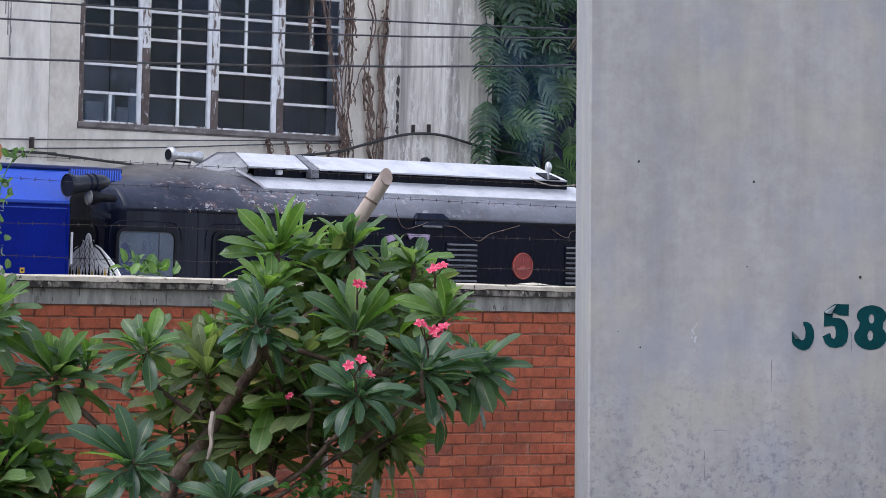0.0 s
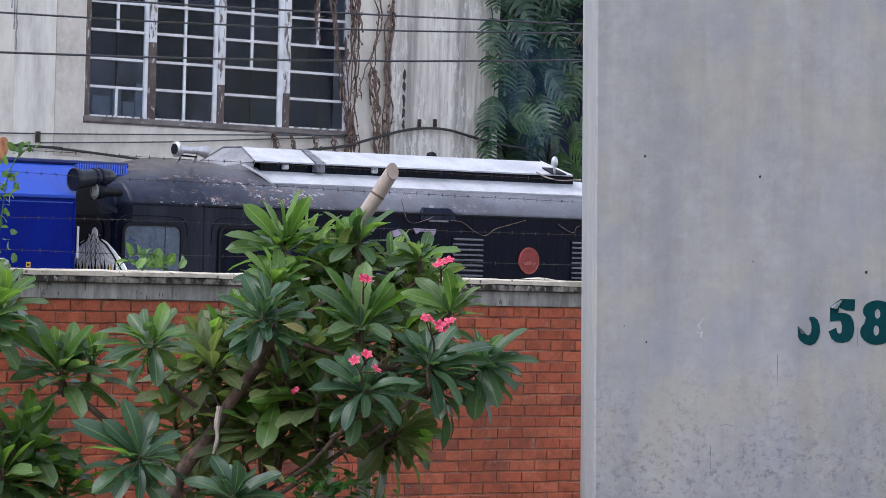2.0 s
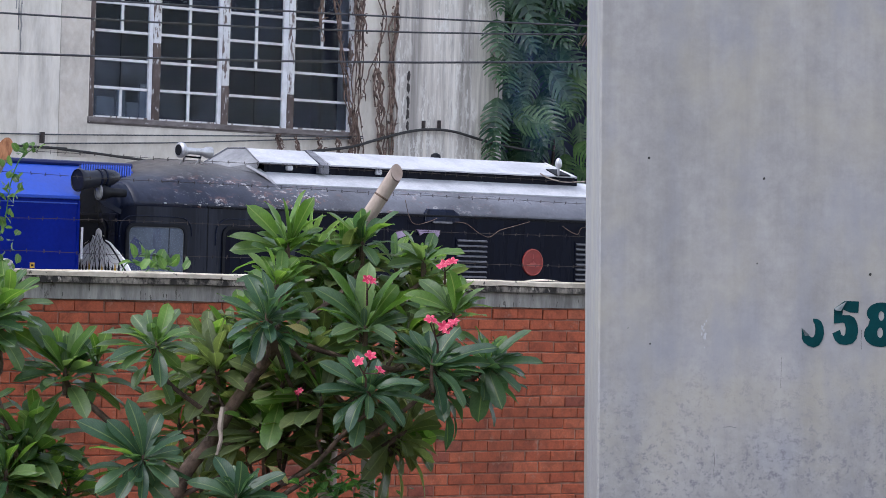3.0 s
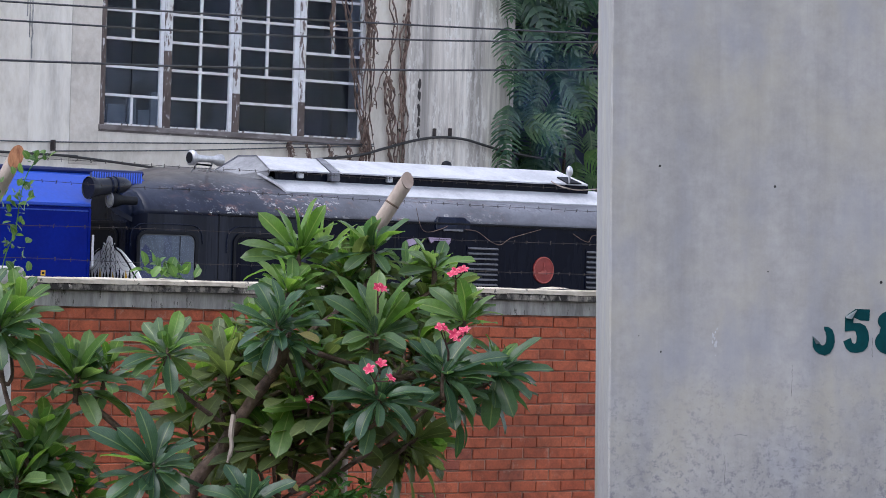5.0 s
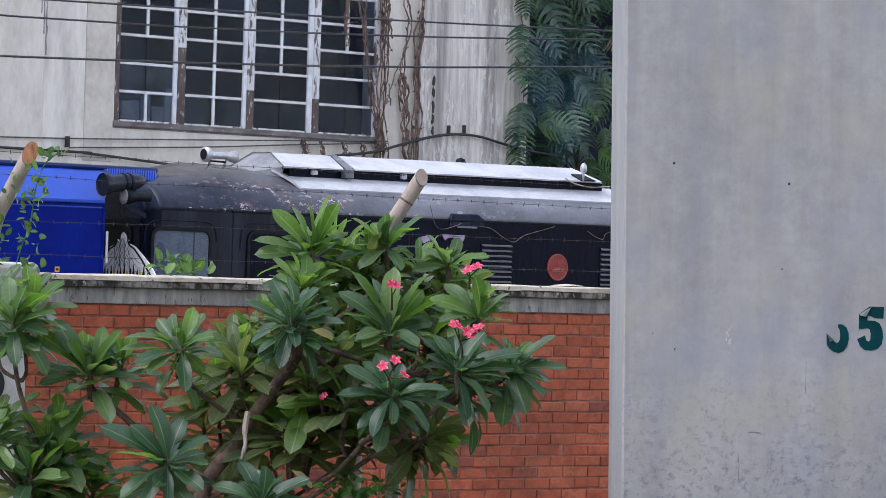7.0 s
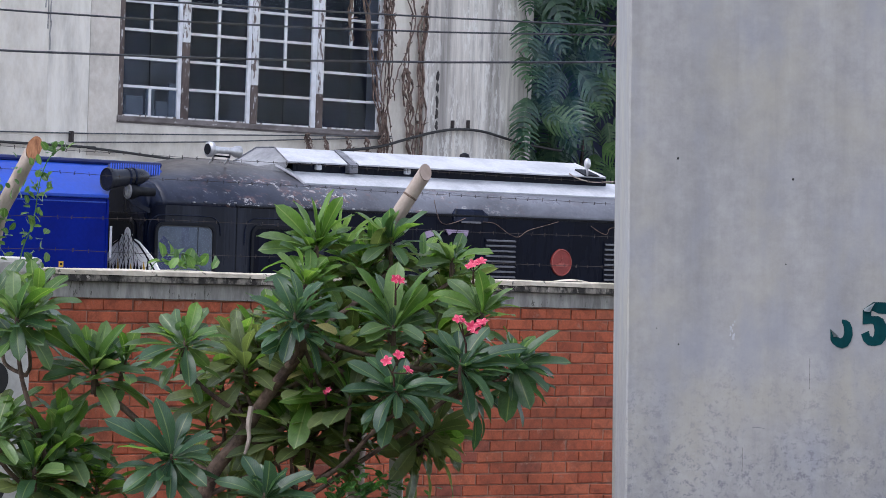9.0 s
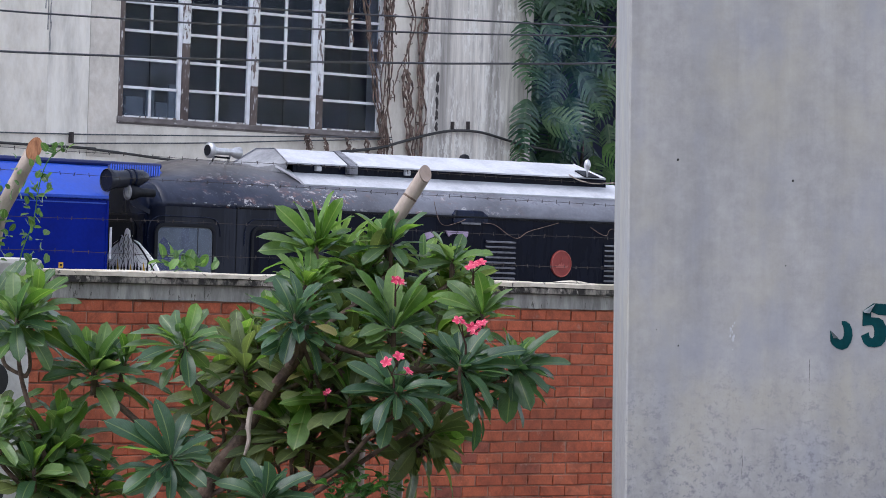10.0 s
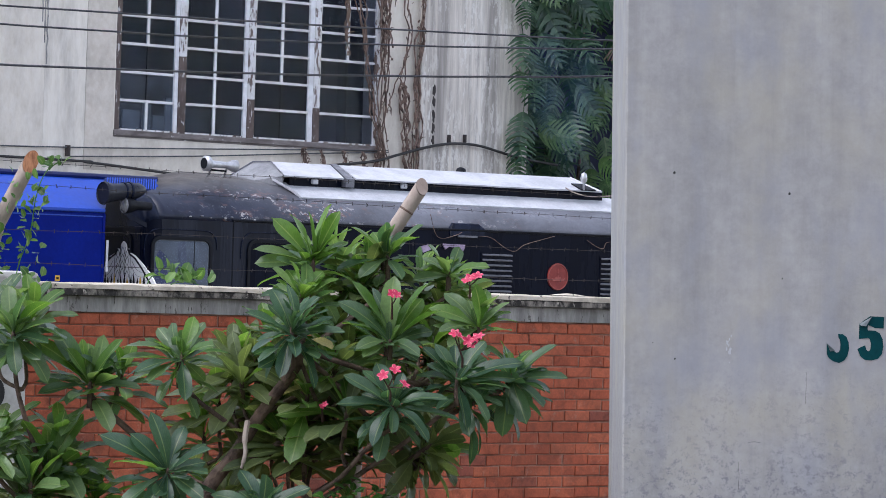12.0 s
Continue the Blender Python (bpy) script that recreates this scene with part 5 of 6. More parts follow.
creeper("wall_creeper", Matrix(), CREEPER_SPOTS,
        "thin green creeper climbing a cut branch", [(-2.72, 22.9, 1.7), (-2.66, 22.9, 2.02), (-2.60, 22.9, 2.2), (-2.57, 22.9, 2.42), (-2.52, 22.9, 2.56), (-2.44, 22.92, 2.63)], 0.056)
chip = thing("render_fragment", WALL_AT, "pale curved fragment of render lying on the coping", "rubble")
part("fragment", loft(bmesh.new(), [[(0.40 + 0.13 * u, 0.02 + 0.03 * math.cos(a), 1.925 + max(0.002, 0.014 * (1 - u * u)) * math.sin(a) + 0.006) for a in (0, 0.8, 1.57, 2.3, 3.14)] for u in (-1, -0.6, 0, 0.5, 1)], closed=True), M_COPETOP, chip)

# ---- depot wall: cables, brackets, dry climbers ----
def wall_cable(name, pts, r, label, mat=None):
    cable = thing(name, BLDG_AT, label, "cable", group="cables on the depot wall")
    part("sheath", tubed(curve(pts), r, 7), mat or M_CABLE, cable)


wall_cable("black_cable", [(-9, -0.10, 3.60), (-4.0, -0.11, 3.58), (-3.7, -0.11, 3.57), (-3.13, -0.11, 3.54), (-2.02, -0.11, 3.47), (-0.5, -0.11, 3.38)], 0.020, "thick black cable sagging along the depot wall")
wall_cable("black_cable", [(1.2, -0.11, 3.72), (2.2, -0.11, 3.83), (2.78, -0.11, 3.96), (3.4, -0.15, 4.11), (3.97, -0.15, 4.19), (4.55, -0.15, 4.185), (5.1, -0.15, 4.10), (5.55, -0.2, 4.02), (6.4, -0.2, 3.95)], 0.022, "thick black cable sagging along the depot wall")
wall_cable("thin_cable", [(-9, -0.07, 3.68), (-4.5, -0.07, 3.755), (0.7, -0.06, 3.945), (2.6, -0.06, 4.02)], 0.010, "thin dark cable tacked to the depot wall", M_WIRE)
wall_cable("thin_cable", [(-3.95, -0.07, 3.64), (-1.5, -0.06, 3.75), (0.7, -0.06, 3.885), (2.6, -0.06, 3.99)], 0.010, "thin dark cable tacked to the depot wall", M_WIRE)
for s, z in ((-4.0, 3.64), (3.94, 4.17), (4.30, 4.19)):
    br = thing("cable_bracket", BLDG_AT, "rusty iron bracket holding a cable to the wall", "bracket", group="cable brackets")
    part("iron", boxed(s - 0.016, s + 0.016, -0.12, -0.03, z, z + 0.16, bevel=0.006), M_RUST, br)
for z in (5.02, 4.83, 4.62, 4.42, 4.23):
    scar = thing("moss_patch", BLDG_AT, "dark moss patch on streaked plaster", "moss", group="moss patches")
    bm = bmesh.new()
    bmesh.ops.create_icosphere(bm, subdivisions=3, radius=0.062)
    for vert in bm.verts:
        k = 1 + 0.8 * noise.noise(vert.co * 22 + Vector((0, 0, z * 3)))
        vert.co = (3.60 + vert.co.x * k * 0.5, -0.06 + vert.co.y * 0.16, z + vert.co.z * k * 1.35)
    part("patch", bm, M_RUST, scar)


def dry_vine(s_top, s_low, z_top, z_low, strands, spread, r, hang=0.0):
    """Bundle of dead climber stems, twisting down the wall."""
    vine = thing("dry_vine", BLDG_AT, "dead brown climber stems hanging on the depot wall", "dry climber", group="dead climbers")
    for k in range(strands):
        ph, off = rng.uniform(0, 9), rng.uniform(-spread, spread)
        n = 26
        pts = []
        wild = min(1.0, abs(z_top - z_low) / 2)
        z_end = z_low + rng.uniform(0, hang)
        for i in range(n + 1):
            t = i / n
            s = s_top + (s_low - s_top) * t + off * (1 - 0.35 * t) + wild * (0.045 * math.sin(ph + t * 13 + k) + 0.12 * noise.noise((t * 6, ph, k)) + 0.05 * noise.noise((t * 19, ph, k)))
            pts.append((s, -0.07 - 0.03 * k / strands - 0.02 * math.sin(ph * 2 + t * 8), z_top + (z_end - z_top) * t))
        part("stem", tubed(pts, [r * (0.95 + 0.75 * noise.noise((i * 0.55, ph, k * 3.1)) + rng.uniform(-0.3, 0.3)) * (1 - 0.25 * i / n) for i in range(n + 1)], 6), M_VINE, vine)
    # peeling strips and broken side shoots
    for k in range(strands * 8):
        t = rng.random()
        a = Vector((s_top + (s_low - s_top) * t + rng.uniform(-spread, spread), -0.09, z_top + (z_low - z_top) * t))
        b = a + Vector((rng.gauss(0, 0.055), -0.02, rng.uniform(-0.22, 0.06)))
        thick = r * rng.uniform(0.45, 1.1)
        part("twig", tubed([a, (a + b) / 2 + Vector((rng.uniform(-0.02, 0.03), -0.01, 0.02)), b], [thick, thick * 0.8, thick * 0.35], 4), M_VINE, vine)


dry_vine(1.70, 2.36, 7.0, 4.02, 4, 0.07, 0.0150)
dry_vine(1.58, 1.60, 7.0, 5.42, 3, 0.03, 0.0136, 0.3)
dry_vine(2.42, 2.46, 7.2, 3.55, 6, 0.12, 0.0136)
dry_vine(2.44, 2.50, 7.2, 5.4, 5, 0.16, 0.0150, 0.8)
dry_vine(3.02, 2.86, 7.2, 4.5, 2, 0.05, 0.0150)
dry_vine(2.86, 3.06, 5.1, 3.5, 4, 0.07, 0.0163)
dry_vine(3.24, 3.18, 7.2, 3.5, 5, 0.08, 0.0177)
dry_vine(2.52, 2.90, 4.6, 5.5, 1, 0.02, 0.0109)
for s, n in ((0.72, 3), (1.10, 2), (1.62, 2), (2.0, 2), (2.35, 3)):
    dry_vine(s, s + rng.uniform(-0.05, 0.1), 3.97, 3.70, n, 0.05, 0.0122)

# ---- climber with split leaves on the depot's end ----
climber = thing("split_leaf_climber", BLDG_AT, "dense dark green climber with large split leaves on the wall", "climbing plant")


def split_leaf(material, seed, lobes=9):
    """A feathered blade of length 1: an unbroken lamina along the midrib and separate round-ended lobes that curve down."""
    r = random.Random(seed)
    bm = bmesh.new()
    uv = bm.loops.layers.uv.new()
    steps = (0.0, 0.28, 0.5, 0.72, 0.9, 1.0)
    for sgn in (-1, 1):
        for k in range(lobes):
            f = (k + 0.5) / lobes
            mid, half = 0.04 + 0.86 * f, 0.43 / lobes
            reach = (0.40 * math.sin(math.pi * (0.22 + 0.70 * f)) ** 0.75) * r.uniform(0.92, 1.06)
            lead, sag = r.uniform(0.06, 0.10), r.uniform(0.5, 1.0)
            rows = []
            for c in steps:
                h = half * (1.0 if c < 0.3 else 0.74 - 0.16 * c) * (1.0 if c < 0.95 else 0.35)
                y = mid + lead * c + 0.16 * c * c
                z = 0.10 * c * reach - sag * (c * reach) ** 2 - 0.22 * mid * mid
                rows.append([(bm.verts.new((sgn * c * reach, y + d * h, z - 0.015 * (d == 0) * c)), (0.5 + sgn * c * 0.5, mid + d * half)) for d in (-1, 0, 1)])
            for a, b in zip(rows, rows[1:]):
                for j in range(2):
                    q = (a[j], a[j + 1], b[j + 1], b[j])
                    face = bm.faces.new([p[0] for p in q])
                    face.smooth = True
                    for lp, p in zip(face.loops, q):
                        lp[uv].uv = p[1]
    q = [(bm.verts.new((x, y, -0.22 * y * y)), (0.5 + x, y)) for x, y in ((-0.07, 0.88), (0.07, 0.88), (0.045, 1.0), (0.0, 1.08), (-0.045, 1.0))]
    face = bm.faces.new([p[0] for p in q])
    for lp, p in zip(face.loops, q):
        lp[uv].uv = p[1]
    tube(bm, [(0, -0.40, -0.10), (0, 0, 0.006), (0, 0.5, -0.05), (0, 0.95, -0.195)], [0.014, 0.014, 0.010, 0.004], 4, caps=False)
    me = bpy.data.meshes.new("leaf")
    bm.to_mesh(me)
    bm.free()
    me.materials.append(material)
    return me


def grow_climber():
    r = random.Random(21)
    dark = [split_leaf(M_CLIMB, k, 6 + k % 3) for k in range(5)]
    fresh = [split_leaf(M_CLIMBNEW, 9 + k, 8) for k in range(2)]
    for s0, s1 in ((6.6, 6.7), (7.5, 7.4), (8.4, 8.2)):
        part("stem", tubed(curve([(s0, 1.1, 0), (s1, 1.0, 3), (s0 + 0.05, 1.1, 5), (s1 + 0.1, 1.05, 7), (s0, 1.1, 9)]), 0.028, 6), M_VINE, climber)
    # leaves hang in shingled rows, turned towards the light of the open yard
    for depth, ds, dz, skip, lean in ((0.95, 0.40, 0.44, 0.25, 14), (0.35, 0.44, 0.44, 0.38, 24), (-0.22, 0.44, 0.42, 0.30, 30)):
        row, z = 0, 3.65
        while z < 7.6:
            s = 5.33 + (0.0 if depth < 0 else 0.47 + 0.3 * (depth > 0.5)) + (row % 2) * ds * 0.4
            while s < 8.5:
                a, b = max(5.34, s + r.uniform(-0.09, 0.09)), z + r.uniform(-0.12, 0.12)
                s += ds
                bare = 6.95 < a < 7.35 and 4.75 < b < 5.35 or 7.2 < a < 8.0 and 5.75 < b < 6.35
                if r.random() < skip * (0.3 if a < 5.7 else 1) or bare and depth < 0.5:
                    continue
                size = r.uniform(0.46, 0.78)
                young = a > 7.25 and b < 5.5 and r.random() < 0.6 or r.random() < 0.05
                ob = new("leaf", r.choice(fresh if young and depth < 0.5 else dark))
                ob.parent = climber
                ob.matrix_basis = Matrix.Translation((a, depth + r.uniform(-0.10, 0.10), b)) @ Matrix.Rotation(radians(r.gauss(-26, 14) if a > 5.7 else r.gauss(-38, 6)), 4, "Z") @ Matrix.Rotation(radians(r.gauss(-8, lean) if a > 5.7 else r.gauss(0, 7)), 4, "Y") @ Matrix.Rotation(radians(-124 + r.gauss(0, 16)), 4, "X") @ Matrix.Rotation(radians(180), 4, "Y") @ Matrix.Diagonal((size, size, size, 1))
            z, row = z + dz, row + 1
    # a dead brown frond caught among them
    for k in range(5):
        part("dead_frond", tubed(curve([(7.65 + 0.04 * k, -0.3, 6.25 - 0.05 * k), (7.5 + 0.05 * k, -0.4, 6.0), (7.30 + 0.09 * k, -0.35, 5.72)]), 0.016, 5), M_VINE, climber, "dead brown frond")


grow_climber()

# ---- frangipani trees ----
rng = random.Random(7)
LEAVES = []
for w, fold, droop, twist, edge in ((0.140, 0.34, 0.14, 0.12, 0.016), (0.152, 0.26, 0.26, -0.2, 0.024), (0.132, 0.42, 0.10, 0.25, 0.014), (0.144, 0.30, 0.40, 0.08, 0.022), (0.156, 0.22, 0.20, -0.15, 0.026)):
    for mat in (M_LEAF, M_YOUNG, M_OLDLEAF, M_OLIVE, M_DEEP):
        ob = mesh_object("leaf", leaf_mesh(w, fold, droop, twist, edge=edge), mat)
        LEAVES.append(ob.data)
        bpy.data.objects.remove(ob)
SWAY = []
LEAF_DROOP = (0.14, 0.26, 0.10, 0.40, 0.20)


def shoot(tree, at, right, front, leaves, length, young=0.17, tone=0):
    """A fleshy shoot tip with a whorl of leaves; right and front are its leanings in degrees."""
    base = Matrix.Translation(at) @ Matrix.Rotation(radians(front), 4, "X") @ Matrix.Rotation(radians(right), 4, "Y")
    ob = part("shoot", tubed([(0, 0, -0.13), (0, 0, -0.05), (0, 0, 0.02), (0, 0, 0.05)], [0.016, 0.015, 0.012, 0.004], 7), M_BARK, tree, "green leafy shoot tip")
    ob.matrix_basis = base
    ph = rng.uniform(0, 360)
    leaves = int(leaves * 1.9)
    for k in range(leaves):
        f = k / max(1, leaves - 1)
        elev = -16 + 88 * f ** 0.95 + rng.gauss(0, 9)
        size = length * (1.22 - 0.42 * f ** 2.2) * rng.uniform(0.88, 1.12)
        r = rng.random()
        kind = 1 if (f > 0.6 and r < young + (0.0 if tone == 4 else 0.25)) or r < young * 0.6 else 0
        if f < 0.2 and r > 0.975:
            kind = 2
        leaf = new("leaf", LEAVES[rng.randrange(5) * 5 + (kind or tone)])
        leaf.parent = ob
        leaf.matrix_basis = Matrix.Translation((0, 0, -0.07 + 0.10 * f)) @ Matrix.Rotation(radians(ph + 137.5 * k + rng.gauss(0, 12)), 4, "Z") @ Matrix.Rotation(radians(elev), 4, "X") @ Matrix.Rotation(radians(rng.gauss(0, 14)), 4, "Y") @ Matrix.Translation((0, 0.012, 0)) @ Matrix.Diagonal((size, size, size, 1))
    SWAY.append((ob, base, rng.uniform(0, 6.28)))
    return base @ Vector((0, 0, -0.11))


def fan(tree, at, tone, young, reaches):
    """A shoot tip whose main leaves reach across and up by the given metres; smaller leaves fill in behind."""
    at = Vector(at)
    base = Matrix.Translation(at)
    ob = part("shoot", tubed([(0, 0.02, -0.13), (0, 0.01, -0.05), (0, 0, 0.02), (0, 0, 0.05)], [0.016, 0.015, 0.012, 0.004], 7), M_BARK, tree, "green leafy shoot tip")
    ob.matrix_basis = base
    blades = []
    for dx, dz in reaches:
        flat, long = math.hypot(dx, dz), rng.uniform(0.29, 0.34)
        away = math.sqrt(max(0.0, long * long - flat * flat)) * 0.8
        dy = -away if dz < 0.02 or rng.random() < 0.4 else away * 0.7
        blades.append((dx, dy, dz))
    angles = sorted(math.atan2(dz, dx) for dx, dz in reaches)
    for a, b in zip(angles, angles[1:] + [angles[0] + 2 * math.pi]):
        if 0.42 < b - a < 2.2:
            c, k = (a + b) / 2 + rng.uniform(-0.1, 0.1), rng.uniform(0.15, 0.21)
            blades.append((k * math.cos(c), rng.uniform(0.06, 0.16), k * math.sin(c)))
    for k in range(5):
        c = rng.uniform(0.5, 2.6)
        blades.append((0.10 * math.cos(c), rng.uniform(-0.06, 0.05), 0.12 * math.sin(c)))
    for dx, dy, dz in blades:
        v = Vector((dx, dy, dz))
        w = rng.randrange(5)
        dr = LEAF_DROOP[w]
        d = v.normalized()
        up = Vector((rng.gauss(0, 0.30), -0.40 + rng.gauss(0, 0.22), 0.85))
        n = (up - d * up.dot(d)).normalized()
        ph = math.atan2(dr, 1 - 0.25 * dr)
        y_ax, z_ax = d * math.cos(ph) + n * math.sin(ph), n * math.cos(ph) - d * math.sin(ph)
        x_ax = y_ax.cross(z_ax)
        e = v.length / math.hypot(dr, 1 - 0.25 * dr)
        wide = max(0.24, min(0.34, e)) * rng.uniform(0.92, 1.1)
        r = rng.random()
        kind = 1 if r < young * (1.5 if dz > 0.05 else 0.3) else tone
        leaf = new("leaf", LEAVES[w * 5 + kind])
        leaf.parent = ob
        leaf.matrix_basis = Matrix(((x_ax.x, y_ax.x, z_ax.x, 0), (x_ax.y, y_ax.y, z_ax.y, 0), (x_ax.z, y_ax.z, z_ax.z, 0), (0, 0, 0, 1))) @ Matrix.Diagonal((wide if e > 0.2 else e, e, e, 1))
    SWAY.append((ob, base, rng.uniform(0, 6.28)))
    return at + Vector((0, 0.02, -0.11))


def limb(tree, a, b, r0, r1):
    a, b = Vector(a), Vector(b)
    m1, m2 = a.lerp(b, 0.35) + Vector((rng.uniform(-0.05, 0.05), rng.uniform(-0.04, 0.04), -0.04)), a.lerp(b, 0.75) + Vector((rng.uniform(-0.03, 0.03), 0, -0.03))
    pts = curve([a, m1, m2, b], 5)
    n = len(pts)
    part("limb", tubed(pts, [(r0 + (r1 - r0) * i / (n - 1)) * (1 + 0.10 * noise.noise((i * 0.9, a.x * 9, b.z * 9))) for i in range(n)], 8), M_BARK, tree, smooth=True)


def frangipani(label, trunk, radii, fans, shoots, young=0.17, tones=None):
    tree = thing("frangipani_tree", Matrix(), label, "tree", group="frangipani trees")
    pts = curve(trunk, 5)
    rad = [radii[0] + (radii[1] - radii[0]) * i / (len(pts) - 1) for i in range(len(pts))]
    part("trunk", tubed(pts, rad, 10), M_BARK, tree, smooth=True)
    joints = list(pts)

    def join(foot, r0, r1):
        """A limb to the shoot's foot from the nearest fork below it."""
        low = [p for p in joints if 0.3 < p.z < foot.z - 0.12 - 0.55 * abs(p.x - foot.x)] or [pts[-1]]
        start = min(low, key=lambda p: (p - foot).length + 0.25 * abs(p.x - foot.x))
        limb(tree, start, foot, r0, r1)
        joints.extend((start.lerp(foot, 0.45), start.lerp(foot, 0.75)))
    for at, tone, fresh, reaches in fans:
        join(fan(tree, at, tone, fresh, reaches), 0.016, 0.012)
        # a second, smaller tier of leaves on the same shoot
        tall = min(0.25, max(0.15, 0.9 * max(b for a, b in reaches)))
        shoot(tree, Vector(at) + Vector((rng.uniform(-0.03, 0.03), 0.10, -0.03)), rng.uniform(-8, 8), rng.uniform(4, 16), 11, tall, fresh * 0.6, tone)
    for k, (at, right, front, leaves, length) in enumerate(shoots):
        join(shoot(tree, at, right, front, leaves, length, young, (tones or {}).get(k, 0)), 0.012, 0.010)
    return tree


CROWN_WHORLS = [
    ((-0.926, 22.2, 2.076), 0, 0.5, [(-0.24, 0.25), (-0.13, 0.27), (-0.03, 0.29), (0.09, 0.34), (0.14, 0.3), (0.21, 0.2), (-0.34, 0.07), (-0.33, -0.01), (0.19, 0.13), (-0.19, 0.17)]),
    ((-0.513, 22.4, 2.121), 0, 0.25, [(-0.01, 0.2), (0.04, 0.19), (0.2, 0.19), (0.18, 0.12), (-0.2, 0.17), (-0.18, 0.09), (-0.29, -0.08), (-0.15, -0.12), (0.09, -0.12), (-0.09, 0.15)]),
    ((-0.165, 22.5, 2.03), 0, 0.3, [(-0.12, 0.17), (-0.07, 0.11), (0.17, 0.08), (0.23, 0.06), (-0.2, -0.03), (-0.14, 0.06), (0.1, -0.04)])]
CROWN_WHORLS += [
    ((-1.006, 21.6, 1.688), 4, 0.08, [(-0.25, 0.11), (-0.12, 0.24), (-0.04, 0.28), (0.15, 0.21), (0.2, 0.14), (0.29, 0.02), (-0.14, 0.02), (-0.13, -0.26), (-0.2, -0.11), (-0.05, -0.24), (0.04, -0.12), (0.14, -0.29)]),
    ((-0.974, 22.0, 1.876), 0, 0.55, [(-0.16, 0.17), (-0.06, 0.21), (0.11, 0.16), (-0.13, 0.1), (0.2, 0.12), (-0.22, 0.01), (0.08, 0.08)]),
    ((-0.47, 21.8, 1.652), 0, 0.2, [(-0.23, 0.34), (-0.12, 0.31), (0.01, 0.37), (0.19, 0.33), (0.17, 0.25), (0.27, 0.19), (-0.3, 0.22), (-0.27, 0.1), (-0.18, -0.04), (0.23, 0.07), (-0.14, -0.08), (0.17, -0.06)])]
CROWN_WHORLS += [
    ((0.011, 22.1, 1.744), 0, 0.3, [(-0.2, 0.19), (-0.03, 0.25), (0.04, 0.22), (0.11, 0.19), (0.17, 0.15), (0.22, 0.04), (-0.28, 0.1), (-0.22, -0.03), (-0.16, -0.11)]),
    ((-0.095, 21.7, 1.448), 4, 0.05, [(-0.2, 0.19), (-0.13, 0.21), (0.07, 0.19), (0.15, 0.23), (0.36, 0.12), (0.32, 0.03), (0.29, -0.02), (0.18, -0.21), (0.06, -0.25), (-0.23, 0.03)]),
    ((-0.437, 21.5, 1.313), 4, 0.03, [(-0.31, 0.0), (-0.28, 0.16), (-0.18, 0.19), (-0.1, 0.23), (0.12, 0.1), (0.3, 0.05), (0.37, -0.07), (0.2, -0.18), (-0.18, -0.24), (-0.1, -0.22), (-0.0, -0.14)])]
CROWN_WHORLS += [
    ((0.208, 22.0, 1.468), 4, 0.4, [(0.24, 0.2), (0.31, 0.02), (0.18, -0.14), (0.09, -0.24), (-0.04, -0.32), (0.07, 0.15), (-0.1, 0.09)]),
    ((-0.255, 22.2, 1.081), 3, 0.1, [(0.22, 0.08), (0.22, 0.04), (0.11, -0.08), (0.17, -0.22), (0.06, -0.22), (-0.08, -0.28), (-0.19, -0.13)]),
    ((-1.608, 21.7, 1.526), 0, 0.3, [(-0.15, 0.17), (-0.07, 0.2), (0.05, 0.24), (0.11, 0.21), (0.19, 0.09), (0.26, 0.04), (0.24, -0.02), (0.04, -0.22), (-0.16, -0.13), (-0.24, -0.08), (-0.35, -0.01), (-0.33, 0.06)])]
CROWN_FILLING = [
    ((-0.797, 22.6, 2.072), -6, 12, 10, 0.26),
    ((-0.661, 22.5, 1.931), 1, 12, 10, 0.26),
    ((-0.321, 22.7, 1.973), -5, 12, 10, 0.26),
    ((-0.208, 22.6, 1.815), 2, 12, 10, 0.26),
    ((-0.794, 22.4, 1.687), -4, 12, 10, 0.26),
    ((-0.626, 22.6, 1.754), 3, 12, 10, 0.26),
    ((-0.931, 22.5, 1.826), -3, 12, 10, 0.26),
    ((-0.365, 22.5, 1.715), 4, 12, 10, 0.26),
    ((-0.247, 22.4, 1.592), -2, 12, 10, 0.26),
    ((-1.104, 22.3, 1.504), 5, 12, 10, 0.26)]
CROWN_FILLING += [
    ((-1.36, 22.4, 1.46), 0, 5, 13, 0.30),
    ((-0.71, 22.7, 1.42), 5, 0, 13, 0.31),
    ((-0.28, 22.5, 1.32), 20, 10, 12, 0.31),
    ((-1.53, 22.51, 1.07), -10, 10, 13, 0.29),
    ((-0.14, 22.8, 1.87), 15, 0, 10, 0.28),
    ((-0.72, 22.8, 1.92), 0, 0, 12, 0.30),
    ((-1.15, 22.5, 1.60), -5, 5, 12, 0.30),
    ((-0.85, 22.4, 1.60), 5, 5, 12, 0.30),
    ((-0.25, 22.6, 1.60), 10, 5, 12, 0.30),
    ((-1.05, 22.4, 1.20), -10, 8, 12, 0.32)]
